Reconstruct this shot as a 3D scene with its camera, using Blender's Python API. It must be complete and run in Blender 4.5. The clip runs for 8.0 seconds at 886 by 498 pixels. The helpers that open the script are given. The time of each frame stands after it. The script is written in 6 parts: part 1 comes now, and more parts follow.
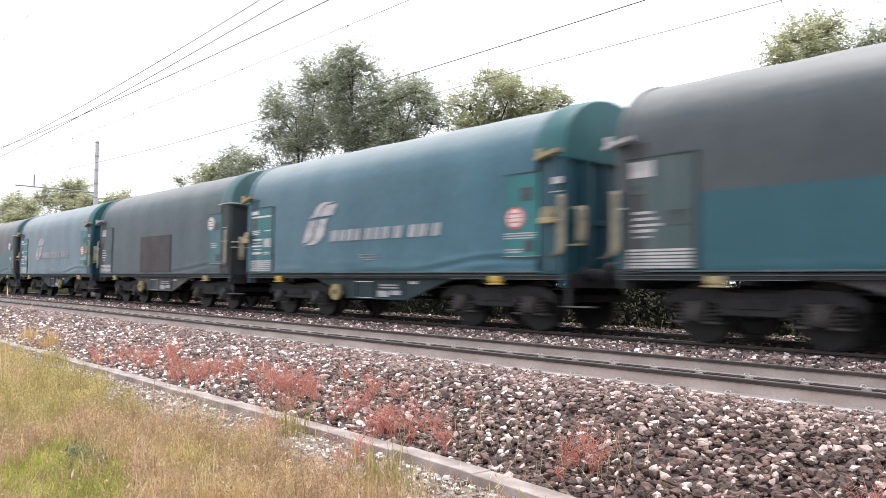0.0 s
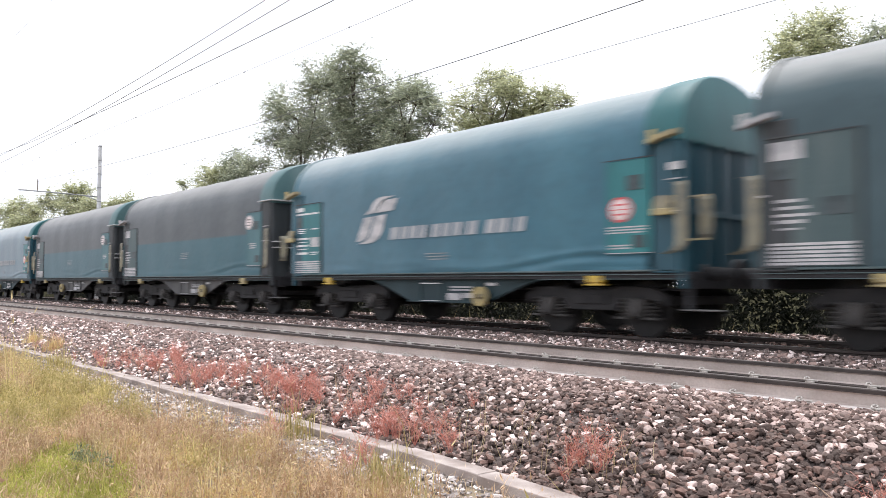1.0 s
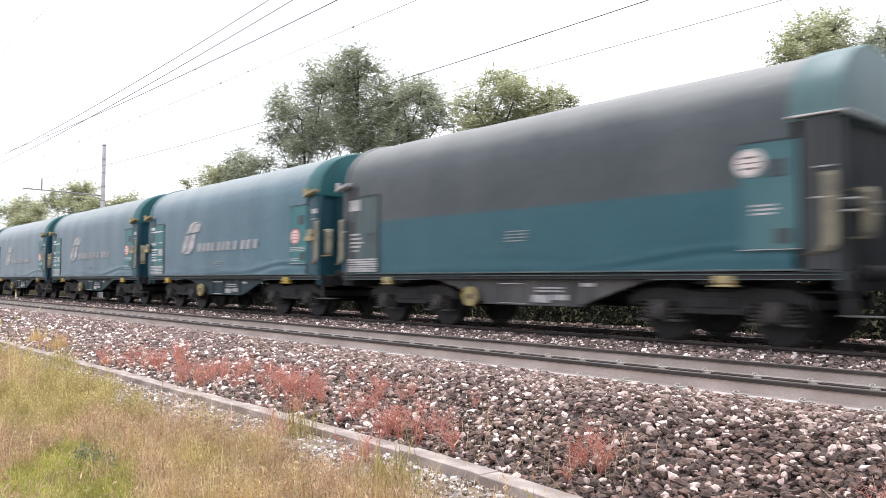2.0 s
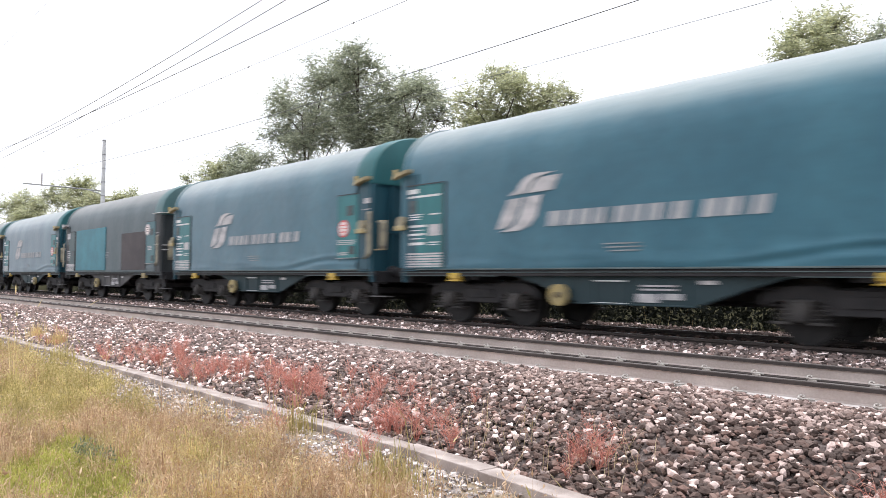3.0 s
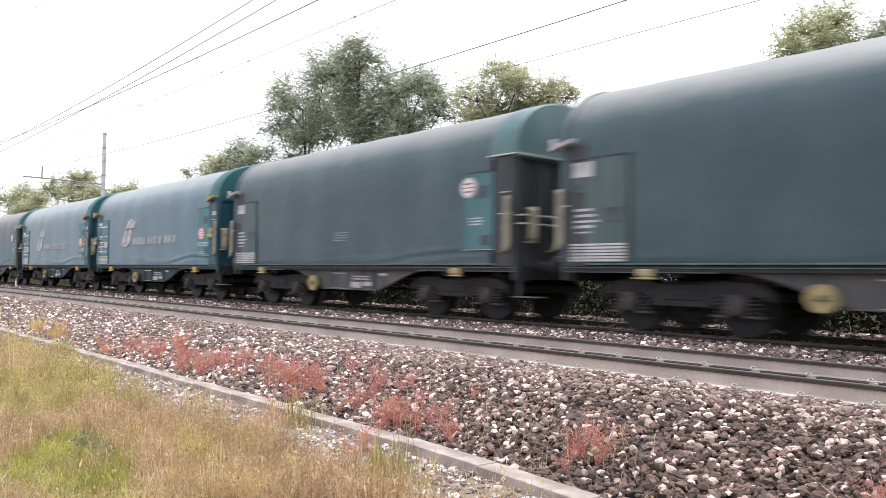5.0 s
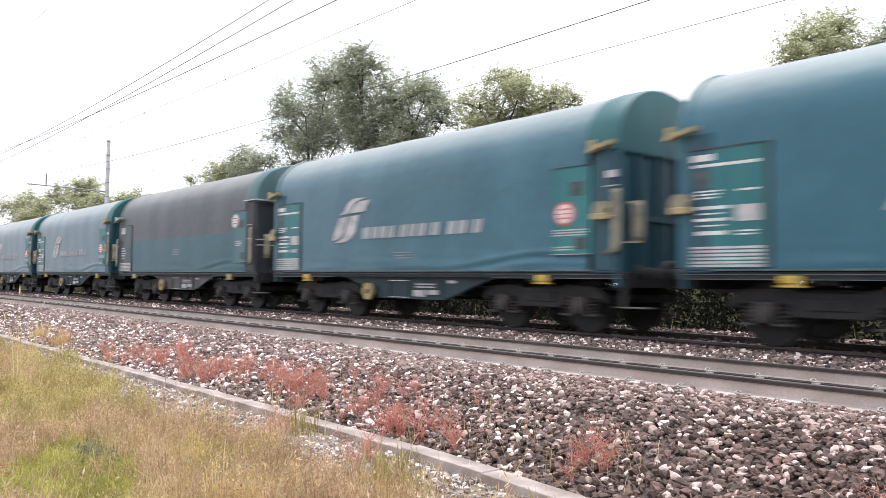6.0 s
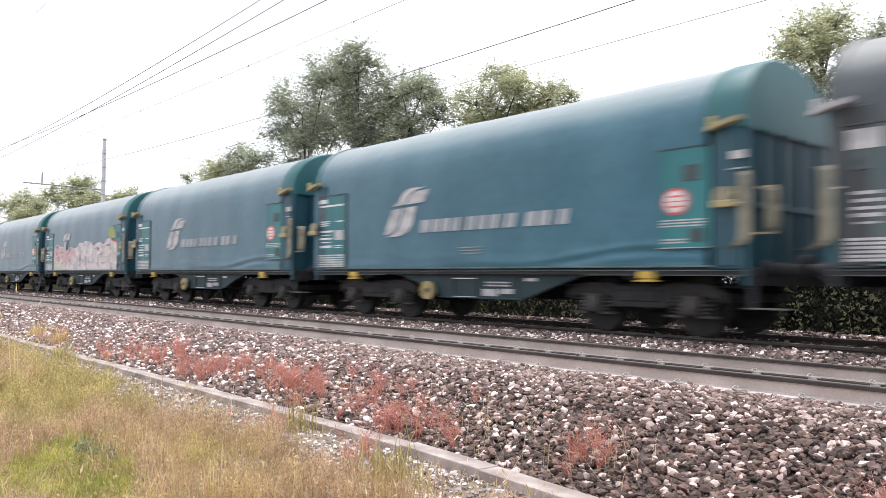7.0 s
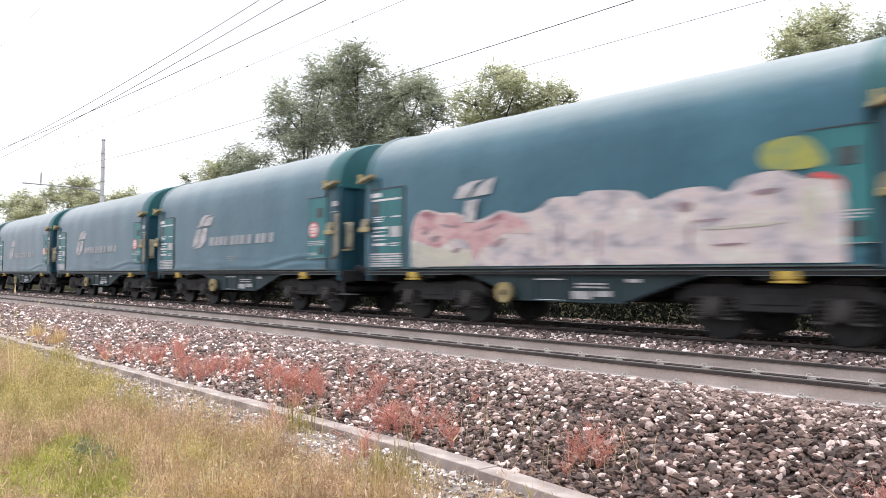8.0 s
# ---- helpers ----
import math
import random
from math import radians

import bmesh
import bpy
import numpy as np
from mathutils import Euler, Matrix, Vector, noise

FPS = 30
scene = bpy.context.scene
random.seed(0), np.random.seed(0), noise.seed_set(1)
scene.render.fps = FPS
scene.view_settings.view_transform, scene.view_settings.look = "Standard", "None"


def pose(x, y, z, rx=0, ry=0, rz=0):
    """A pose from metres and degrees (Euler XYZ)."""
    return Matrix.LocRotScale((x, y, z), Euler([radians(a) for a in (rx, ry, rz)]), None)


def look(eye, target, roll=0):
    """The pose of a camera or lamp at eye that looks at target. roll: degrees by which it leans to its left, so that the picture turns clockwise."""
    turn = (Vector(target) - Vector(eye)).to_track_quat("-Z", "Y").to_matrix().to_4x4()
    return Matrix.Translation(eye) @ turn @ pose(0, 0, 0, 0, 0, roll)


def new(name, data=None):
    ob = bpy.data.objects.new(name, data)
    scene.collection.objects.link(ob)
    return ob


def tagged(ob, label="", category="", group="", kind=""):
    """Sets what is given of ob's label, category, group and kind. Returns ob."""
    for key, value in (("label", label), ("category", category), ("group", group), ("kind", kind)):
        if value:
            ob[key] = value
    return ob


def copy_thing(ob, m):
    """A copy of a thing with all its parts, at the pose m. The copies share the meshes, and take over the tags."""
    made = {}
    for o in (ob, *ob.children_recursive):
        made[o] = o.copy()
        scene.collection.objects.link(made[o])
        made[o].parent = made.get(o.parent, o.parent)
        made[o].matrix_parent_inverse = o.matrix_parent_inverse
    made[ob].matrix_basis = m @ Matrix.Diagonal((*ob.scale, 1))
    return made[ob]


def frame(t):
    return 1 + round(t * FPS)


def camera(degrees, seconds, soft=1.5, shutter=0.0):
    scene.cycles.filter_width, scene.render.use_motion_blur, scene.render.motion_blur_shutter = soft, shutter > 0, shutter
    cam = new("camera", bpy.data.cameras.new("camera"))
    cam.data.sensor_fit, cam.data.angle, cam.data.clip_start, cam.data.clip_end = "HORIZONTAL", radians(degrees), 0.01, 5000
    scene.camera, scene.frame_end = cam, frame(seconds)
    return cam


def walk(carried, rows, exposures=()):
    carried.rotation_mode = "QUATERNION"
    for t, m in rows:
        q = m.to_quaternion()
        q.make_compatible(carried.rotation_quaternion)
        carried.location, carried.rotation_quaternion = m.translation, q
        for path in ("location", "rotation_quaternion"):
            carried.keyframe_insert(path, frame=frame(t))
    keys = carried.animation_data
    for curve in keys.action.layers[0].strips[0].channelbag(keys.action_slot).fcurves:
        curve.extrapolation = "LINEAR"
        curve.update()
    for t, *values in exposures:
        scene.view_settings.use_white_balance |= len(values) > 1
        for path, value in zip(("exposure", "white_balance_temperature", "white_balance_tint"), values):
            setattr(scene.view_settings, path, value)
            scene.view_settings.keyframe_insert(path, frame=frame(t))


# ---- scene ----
cam = camera(59.17, 8.0, soft=0.75, shutter=0.25)

# ---- camera: stands by the line and sways a little ----
EYE = (0.0, -6.7705, 0.826)


def aim(yaw, pitch, roll):
    """Yaw from the square view of the line towards the coming train, pitch up, roll, in degrees."""
    a, b = radians(yaw), radians(pitch)
    way = Vector((-math.sin(a) * math.cos(b), math.cos(a) * math.cos(b), math.sin(b)))
    return look(EYE, Vector(EYE) + way * 10, roll)


SWAY = [
    (0.0, 48.624, 2.545, 0.716), (0.5, 48.727, 2.487, 0.503), (1.0, 48.855, 2.611, 0.245), (1.5, 49.007, 2.696, 0.348),
    (3.0, 49.082, 2.330, 0.605), (3.5, 49.059, 2.215, 0.744), (4.0, 49.063, 1.962, 0.828), (4.5, 48.994, 1.804, 0.909),
    (6.0, 49.320, 2.449, 0.799), (6.5, 49.213, 2.376, 0.655), (7.0, 49.101, 2.238, 0.568), (7.5, 49.119, 2.174, 0.491),
    (8.0, 49.039, 2.253, 0.524)]
walk(cam, [(t, aim(y, p, r)) for t, y, p, r in SWAY])

# ---- light: bright overcast day ----
world = bpy.data.worlds.new("overcast_sky")
scene.world = world
world.use_nodes = True
wn, wl = world.node_tree.nodes, world.node_tree.links
wn.clear()
sky = wn.new("ShaderNodeTexSky")
sky.sky_type = "NISHITA"
sky.sun_disc = False
sky.sun_elevation, sky.sun_rotation = radians(77), radians(-23)
sky.dust_density, sky.air_density = 6.0, 1.0
grey = wn.new("ShaderNodeHueSaturation")
grey.inputs["Saturation"].default_value = 0.12
veil = wn.new("ShaderNodeMix")
veil.data_type = "RGBA"
veil.inputs["Factor"].default_value = 0.72
veil.inputs["B"].default_value = (10.9, 11.25, 12.45, 1)
back = wn.new("ShaderNodeBackground")
back.inputs["Strength"].default_value = 0.11
out = wn.new("ShaderNodeOutputWorld")
wl.new(sky.outputs["Color"], grey.inputs["Color"])
wl.new(grey.outputs["Color"], veil.inputs["A"])
wl.new(veil.outputs["Result"], back.inputs["Color"])
wl.new(back.outputs["Background"], out.inputs["Surface"])
sun = new("sun", bpy.data.lights.new("sun", "SUN"))
sun.data.energy, sun.data.angle, sun.data.color = 1.5, radians(30), (1.0, 0.99, 0.985)
sun.matrix_world = look((-3, 7, 34), (0, 0, 0))
scene.view_settings.exposure = 0.68

# ---- materials ----


def surf(name, a, b, rough=0.7, metal=0.0, scale=3.0, fine=40.0, bump=0.2, dist=0.01, vary=None, third=None, streak=False, spec=0.5, mixlow=0.4, mixhigh=0.65):
    """A weathered surface: two colours by a broad noise, grain and relief by a fine one. vary: 'island' or 'object' for piece-wise shade."""
    m = bpy.data.materials.new(name)
    m.use_nodes = True
    n, l = m.node_tree.nodes, m.node_tree.links
    bsdf = n["Principled BSDF"]
    co = n.new("ShaderNodeTexCoord")
    broad, grain = n.new("ShaderNodeTexNoise"), n.new("ShaderNodeTexNoise")
    broad.inputs["Scale"].default_value, broad.inputs["Detail"].default_value = scale, 5
    grain.inputs["Scale"].default_value, grain.inputs["Detail"].default_value = fine, 4
    if streak:
        mp = n.new("ShaderNodeMapping")
        mp.inputs["Scale"].default_value = (1.0, 1.0, 0.18)
        l.new(co.outputs["Object"], mp.inputs["Vector"])
        l.new(mp.outputs["Vector"], broad.inputs["Vector"])
    else:
        l.new(co.outputs["Object"], broad.inputs["Vector"])
    l.new(co.outputs["Object"], grain.inputs["Vector"])
    rm = n.new("ShaderNodeMapRange")
    rm.inputs["From Min"].default_value, rm.inputs["From Max"].default_value = mixlow, mixhigh
    l.new(broad.outputs["Fac"], rm.inputs["Value"])
    mix = n.new("ShaderNodeMix")
    mix.data_type = "RGBA"
    mix.inputs["A"].default_value, mix.inputs["B"].default_value = (*a, 1), (*b, 1)
    l.new(rm.outputs["Result"], mix.inputs["Factor"])
    col = mix.outputs["Result"]
    if vary:
        src = n.new("ShaderNodeNewGeometry").outputs["Random Per Island"] if vary == "island" else n.new("ShaderNodeObjectInfo").outputs["Random"]
        ramp = n.new("ShaderNodeValToRGB")
        stops = third or [(0.0, (0.6, 0.6, 0.6)), (1.0, (1.35, 1.35, 1.35))]
        el = ramp.color_ramp.elements
        while len(el) < len(stops):
            el.new(0.5)
        for e, (pos, c) in zip(el, stops):
            e.position, e.color = pos, (*c, 1)
        l.new(src, ramp.inputs["Fac"])
        mul = n.new("ShaderNodeMix")
        mul.data_type, mul.blend_type = "RGBA", "MULTIPLY"
        mul.inputs["Factor"].default_value = 1
        l.new(col, mul.inputs["A"])
        l.new(ramp.outputs["Color"], mul.inputs["B"])
        col = mul.outputs["Result"]
    gr = n.new("ShaderNodeMapRange")
    gr.inputs["To Min"].default_value, gr.inputs["To Max"].default_value = 0.82, 1.18
    l.new(grain.outputs["Fac"], gr.inputs["Value"])
    gm = n.new("ShaderNodeMix")
    gm.data_type, gm.blend_type = "RGBA", "MULTIPLY"
    gm.inputs["Factor"].default_value = 1
    l.new(col, gm.inputs["A"])
    l.new(gr.outputs["Result"], gm.inputs["B"])
    l.new(gm.outputs["Result"], bsdf.inputs["Base Color"])
    bsdf.inputs["Roughness"].default_value, bsdf.inputs["Metallic"].default_value = rough, metal
    bsdf.inputs["Specular IOR Level"].default_value = spec
    if bump:
        bp = n.new("ShaderNodeBump")
        bp.inputs["Strength"].default_value, bp.inputs["Distance"].default_value = bump, dist
        l.new(grain.outputs["Fac"], bp.inputs["Height"])
        l.new(bp.outputs["Normal"], bsdf.inputs["Normal"])
    return m


def two_tone(name, low_a, low_b, up_a, up_b, level, soft=0.03):
    """A cover sewn from two cloths: one above, one below a seam."""
    m = surf(name, up_a, up_b, 0.5, scale=0.55, fine=5, bump=0.3, dist=0.03, spec=0.4)
    n, l = m.node_tree.nodes, m.node_tree.links
    bsdf = n["Principled BSDF"]
    above = bsdf.inputs["Base Color"].links[0].from_socket
    co = n.new("ShaderNodeTexCoord")
    sep = n.new("ShaderNodeSeparateXYZ")
    l.new(co.outputs["Object"], sep.inputs["Vector"])
    rm = n.new("ShaderNodeMapRange")
    rm.inputs["From Min"].default_value, rm.inputs["From Max"].default_value = level - soft, level + soft
    l.new(sep.outputs["Z"], rm.inputs["Value"])
    nz = n.new("ShaderNodeTexNoise")
    nz.inputs["Scale"].default_value, nz.inputs["Detail"].default_value = 1.6, 6
    l.new(co.outputs["Object"], nz.inputs["Vector"])
    low = n.new("ShaderNodeMix")
    low.data_type = "RGBA"
    low.inputs["A"].default_value, low.inputs["B"].default_value = (*low_a, 1), (*low_b, 1)
    l.new(nz.outputs["Fac"], low.inputs["Factor"])
    mix = n.new("ShaderNodeMix")
    mix.data_type = "RGBA"
    l.new(rm.outputs["Result"], mix.inputs["Factor"])
    l.new(low.outputs["Result"], mix.inputs["A"])
    l.new(above, mix.inputs["B"])
    l.new(mix.outputs["Result"], bsdf.inputs["Base Color"])
    return m


M = {
    "tarp_blue": surf("tarp_blue", (0.016, 0.1, 0.145), (0.029, 0.13, 0.178), 0.55, scale=0.55, fine=5, bump=0.3, dist=0.03, spec=0.4),
    "tarp_green": surf("tarp_green", (0.032, 0.064, 0.076), (0.05, 0.086, 0.098), 0.5, scale=0.55, fine=5, bump=0.3, dist=0.03, spec=0.4),
    "tarp_two": two_tone("tarp_two", (0.014, 0.08, 0.105), (0.023, 0.106, 0.135), (0.05, 0.064, 0.072), (0.074, 0.088, 0.096), 2.17),
    "board_teal": surf("faded_board_paint", (0.03, 0.11, 0.13), (0.06, 0.15, 0.165), 0.5, scale=2.0, fine=30, bump=0.1, streak=True),
    "teal": surf("teal_paint", (0.009, 0.125, 0.138), (0.022, 0.178, 0.188), 0.45, scale=2.0, fine=30, bump=0.1, streak=True),
    "hood_teal": surf("hood_teal_paint", (0.007, 0.085, 0.093), (0.016, 0.12, 0.128), 0.5, scale=2.0, fine=30, bump=0.1, streak=True),
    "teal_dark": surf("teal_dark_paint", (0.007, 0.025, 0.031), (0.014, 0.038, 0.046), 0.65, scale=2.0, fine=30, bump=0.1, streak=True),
    "end_blue": surf("end_wall_paint", (0.008, 0.052, 0.076), (0.016, 0.08, 0.11), 0.5, scale=2.0, fine=30, bump=0.1, streak=True),
    "teal_pale": surf("teal_pale_paint", (0.05, 0.085, 0.09), (0.1, 0.13, 0.13), 0.55, scale=2.0, fine=30, bump=0.1, streak=True),
    "post_dark": surf("post_grime", (0.027, 0.031, 0.034), (0.055, 0.06, 0.063), 0.6, scale=3, fine=30, bump=0.15, streak=True),
    "patch_teal": surf("patch_teal", (0.012, 0.145, 0.19), (0.018, 0.185, 0.235), 0.5, scale=1.5, fine=9, bump=0.15, dist=0.02),
    "patch_brown": surf("patch_brown", (0.042, 0.034, 0.037), (0.062, 0.05, 0.053), 0.65, scale=1.5, fine=9, bump=0.15, dist=0.02),
    "grime": surf("underframe_grime", (0.008, 0.008, 0.01), (0.021, 0.02, 0.023), 0.7, scale=4, fine=35, bump=0.3),
    "bogie": surf("bogie_grime", (0.008, 0.008, 0.009), (0.023, 0.021, 0.022), 0.75, scale=5, fine=40, bump=0.3),
    "frame_grey": surf("frame_grey", (0.05, 0.05, 0.052), (0.105, 0.1, 0.1), 0.65, scale=3, fine=35, bump=0.2, streak=True),
    "wheel": surf("wheel_steel", (0.009, 0.0085, 0.0085), (0.022, 0.019, 0.018), 0.55, metal=0.4, scale=6, fine=50, bump=0.2),
    "tread": surf("polished_steel", (0.35, 0.34, 0.33), (0.5, 0.49, 0.47), 0.3, metal=1.0, scale=6, fine=50, bump=0.05),
    "yellow": surf("yellow_paint", (0.62, 0.42, 0.045), (0.38, 0.26, 0.06), 0.5, scale=6, fine=40, bump=0.1),
    "yellow_old": surf("faded_yellow_paint", (0.27, 0.245, 0.17), (0.16, 0.15, 0.12), 0.6, scale=6, fine=40, bump=0.1),
    "wheel_yellow": surf("brake_wheel_paint", (0.37, 0.29, 0.12), (0.22, 0.185, 0.1), 0.6, scale=6, fine=40, bump=0.1),
    "yellow_dull": surf("dull_yellow_paint", (0.44, 0.35, 0.15), (0.29, 0.24, 0.14), 0.55, scale=6, fine=40, bump=0.1),
    "axle": surf("axle_box_grime", (0.03, 0.028, 0.027), (0.07, 0.064, 0.06), 0.7, scale=6, fine=40, bump=0.2),
    "white": surf("white_paint", (0.72, 0.73, 0.72), (0.5, 0.51, 0.5), 0.55, scale=4, fine=30, bump=0.05),
    "white_old": surf("worn_white_paint", (0.52, 0.5, 0.5), (0.32, 0.32, 0.33), 0.6, scale=5, fine=30, bump=0.05),
    "white_name": surf("rubbed_white_paint", (0.4, 0.4, 0.41), (0.29, 0.31, 0.33), 0.6, scale=2, fine=30, bump=0.05),
    "white_faint": surf("faint_white_paint", (0.26, 0.28, 0.29), (0.18, 0.2, 0.21), 0.6, scale=5, fine=30, bump=0.05),
    "red": surf("red_paint", (0.62, 0.08, 0.08), (0.5, 0.1, 0.1), 0.5, scale=6, fine=30, bump=0.05),
    "sign_white": surf("sign_white", (0.75, 0.66, 0.64), (0.62, 0.52, 0.5), 0.5, scale=6, fine=30, bump=0.05),
    "blue_sign": surf("blue_sign", (0.02, 0.22, 0.6), (0.03, 0.28, 0.66), 0.4, scale=6, fine=30, bump=0.0),
    "panel_dark": surf("dark_plate", (0.03, 0.045, 0.05), (0.06, 0.08, 0.085), 0.5, scale=6, fine=30, bump=0.05),
    "concrete": surf("kerb_concrete", (0.26, 0.21, 0.187), (0.48, 0.41, 0.375), 0.9, scale=2.5, fine=90, bump=0.7, dist=0.012),
    "sleeper": surf("sleeper_concrete", (0.26, 0.22, 0.2), (0.36, 0.31, 0.285), 0.9, scale=5, fine=60, bump=0.4, vary="object", third=[(0.0, (0.85, 0.85, 0.85)), (1.0, (1.1, 1.1, 1.1))]),
    "rail_side": surf("rail_web", (0.4, 0.335, 0.3), (0.53, 0.455, 0.415), 0.8, scale=1.2, fine=45, bump=0.3),
    "rail_head": surf("rail_head_rust", (0.035, 0.027, 0.024), (0.06, 0.047, 0.042), 0.8, scale=1.5, fine=45, bump=0.3),
    # whiter than the web: the light on the foot's flange is painted in
    "rail_foot": surf("rail_foot_lit", (0.6, 0.54, 0.51), (0.82, 0.77, 0.74), 0.85, scale=1.2, fine=45, bump=0.3),
    "hood_pale": surf("faded_hood_paint", (0.055, 0.12, 0.125), (0.11, 0.18, 0.18), 0.5, scale=2.0, fine=30, bump=0.1, streak=True),
    "rail_rust": surf("rail_rust", (0.033, 0.025, 0.022), (0.062, 0.047, 0.041), 0.8, scale=1.5, fine=45, bump=0.3),
    "rail_top": surf("rail_running_face", (0.1, 0.082, 0.074), (0.17, 0.145, 0.135), 0.6, metal=0.2, scale=4, fine=40, bump=0.05),
    "clip": surf("clip_steel", (0.30, 0.27, 0.24), (0.45, 0.42, 0.39), 0.7, scale=20, fine=60, bump=0.1),
    "stones": surf("ballast_stone", (0.108, 0.081, 0.072), (0.168, 0.128, 0.114), 0.92, scale=9, fine=70, bump=0.5, spec=0.2, vary="island",
                   third=[(0.0, (0.5, 0.48, 0.47)), (0.42, (0.95, 0.92, 0.9)), (0.7, (1.35, 1.18, 1.1)), (0.84, (1.75, 1.45, 1.36)), (0.86, (3.6, 3.7, 3.75)), (1.0, (5.3, 5.5, 5.6))]),
    "stone_single": surf("single_ballast_stone", (0.108, 0.081, 0.072), (0.168, 0.128, 0.114), 0.92, scale=0.3, fine=3, bump=0.5, spec=0.2, vary="object",
                   third=[(0.0, (0.5, 0.48, 0.47)), (0.42, (0.95, 0.92, 0.9)), (0.7, (1.35, 1.18, 1.1)), (0.84, (1.75, 1.45, 1.36)), (0.86, (3.6, 3.7, 3.75)), (1.0, (5.3, 5.5, 5.6))]),
    "stones_paler": surf("paler_ballast", (0.195, 0.156, 0.145), (0.29, 0.238, 0.222), 0.92, scale=9, fine=70, bump=0.5, spec=0.2, vary="island",
                   third=[(0.0, (0.5, 0.48, 0.47)), (0.42, (0.95, 0.92, 0.9)), (0.7, (1.35, 1.18, 1.1)), (0.84, (1.75, 1.45, 1.36)), (0.85, (3.3, 3.4, 3.4)), (1.0, (4.9, 5.1, 5.2))]),
    "stones_pink": surf("pink_ballast", (0.24, 0.185, 0.168), (0.34, 0.27, 0.245), 0.92, scale=9, fine=70, bump=0.5, spec=0.2, vary="island",
                        third=[(0.0, (0.55, 0.5, 0.48)), (0.5, (1.0, 0.95, 0.93)), (0.88, (1.35, 1.25, 1.2)), (0.9, (1.9, 1.85, 1.85)), (1.0, (2.4, 2.4, 2.4))]),
    # stones between the near rails, the shade there put into a darker colour
    "stones_shaded": surf("shaded_ballast", (0.05, 0.042, 0.04), (0.085, 0.07, 0.065), 0.85, scale=9, fine=70, bump=0.5, spec=0.2, vary="island",
                        third=[(0.0, (0.5, 0.5, 0.5)), (0.9, (1.3, 1.25, 1.2)), (0.92, (2.6, 2.5, 2.5)), (1.0, (3.5, 3.5, 3.5))]),
    "stones_pale": surf("pale_gravel", (0.29, 0.262, 0.25), (0.45, 0.415, 0.4), 0.92, scale=9, fine=70, bump=0.5, spec=0.2, vary="island",
                        third=[(0.0, (0.5, 0.48, 0.47)), (0.5, (1.0, 0.95, 0.93)), (1.0, (2.4, 2.4, 2.4))]),
    "bed": surf("ballast_bed", (0.1, 0.08, 0.075), (0.18, 0.147, 0.138), 0.95, scale=14, fine=60, bump=0.8, dist=0.03, spec=0.0),
    "soil": surf("soil", (0.2, 0.16, 0.115), (0.28, 0.23, 0.165), 0.95, scale=1.2, fine=30, bump=0.8, dist=0.03, spec=0.0),
    # ground beyond the train, the shade there put into the soil's colour
    "soil_dark": surf("shaded_soil", (0.022, 0.022, 0.014), (0.06, 0.055, 0.032), 0.95, scale=1.2, fine=30, bump=0.8, dist=0.03, spec=0.0),
    "wood_bark": surf("bark", (0.06, 0.048, 0.038), (0.13, 0.105, 0.085), 0.9, scale=5, fine=30, bump=0.7, dist=0.03),
    "mast": surf("mast_concrete", (0.5, 0.5, 0.5), (0.64, 0.63, 0.63), 0.8, scale=2, fine=20, bump=0.2),
    "wire": surf("wire_copper", (0.16, 0.16, 0.16), (0.22, 0.22, 0.21), 0.6, metal=0.3, scale=3, fine=30, bump=0.0),
    "steel": surf("galvanised_steel", (0.25, 0.25, 0.25), (0.36, 0.36, 0.36), 0.6, metal=0.3, scale=3, fine=30, bump=0.1),
    "insulator": surf("insulator_brown", (0.2, 0.16, 0.15), (0.28, 0.23, 0.21), 0.3, scale=3, fine=30, bump=0.0),
}


def top_lit(m, colour, amount):
    """Roof cloth paler down to the shoulder: the brighter light on top is painted into its colour."""
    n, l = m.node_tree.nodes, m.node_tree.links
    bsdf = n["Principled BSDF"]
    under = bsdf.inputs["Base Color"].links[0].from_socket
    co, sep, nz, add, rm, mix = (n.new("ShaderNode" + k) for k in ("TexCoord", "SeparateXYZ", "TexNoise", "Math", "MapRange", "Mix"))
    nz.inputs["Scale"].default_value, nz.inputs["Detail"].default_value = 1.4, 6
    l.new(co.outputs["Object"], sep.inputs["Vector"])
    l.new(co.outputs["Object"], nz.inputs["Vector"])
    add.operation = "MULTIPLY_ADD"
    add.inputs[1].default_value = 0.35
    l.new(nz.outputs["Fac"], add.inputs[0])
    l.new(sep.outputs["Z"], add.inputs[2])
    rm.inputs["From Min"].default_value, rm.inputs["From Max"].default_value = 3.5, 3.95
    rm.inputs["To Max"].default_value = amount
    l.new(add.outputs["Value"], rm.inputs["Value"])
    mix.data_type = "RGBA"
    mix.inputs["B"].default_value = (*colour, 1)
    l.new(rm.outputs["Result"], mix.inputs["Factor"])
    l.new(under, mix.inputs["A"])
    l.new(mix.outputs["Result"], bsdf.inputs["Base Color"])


for cloth_name in ("tarp_blue", "tarp_green", "tarp_two"):
    cloth = M[cloth_name].node_tree.nodes["Principled BSDF"]
    cloth.inputs["Sheen Weight"].default_value = 1.0 if cloth_name == "tarp_blue" else 0.25
    cloth.inputs["Sheen Roughness"].default_value = 0.5
    cloth.inputs["Sheen Tint"].default_value = (0.46, 0.42, 0.41, 1)
top_lit(M["tarp_blue"], (0.2, 0.25, 0.245), 0.62)
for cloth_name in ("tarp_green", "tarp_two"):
    top_lit(M[cloth_name], (0.23, 0.228, 0.215), 0.65)


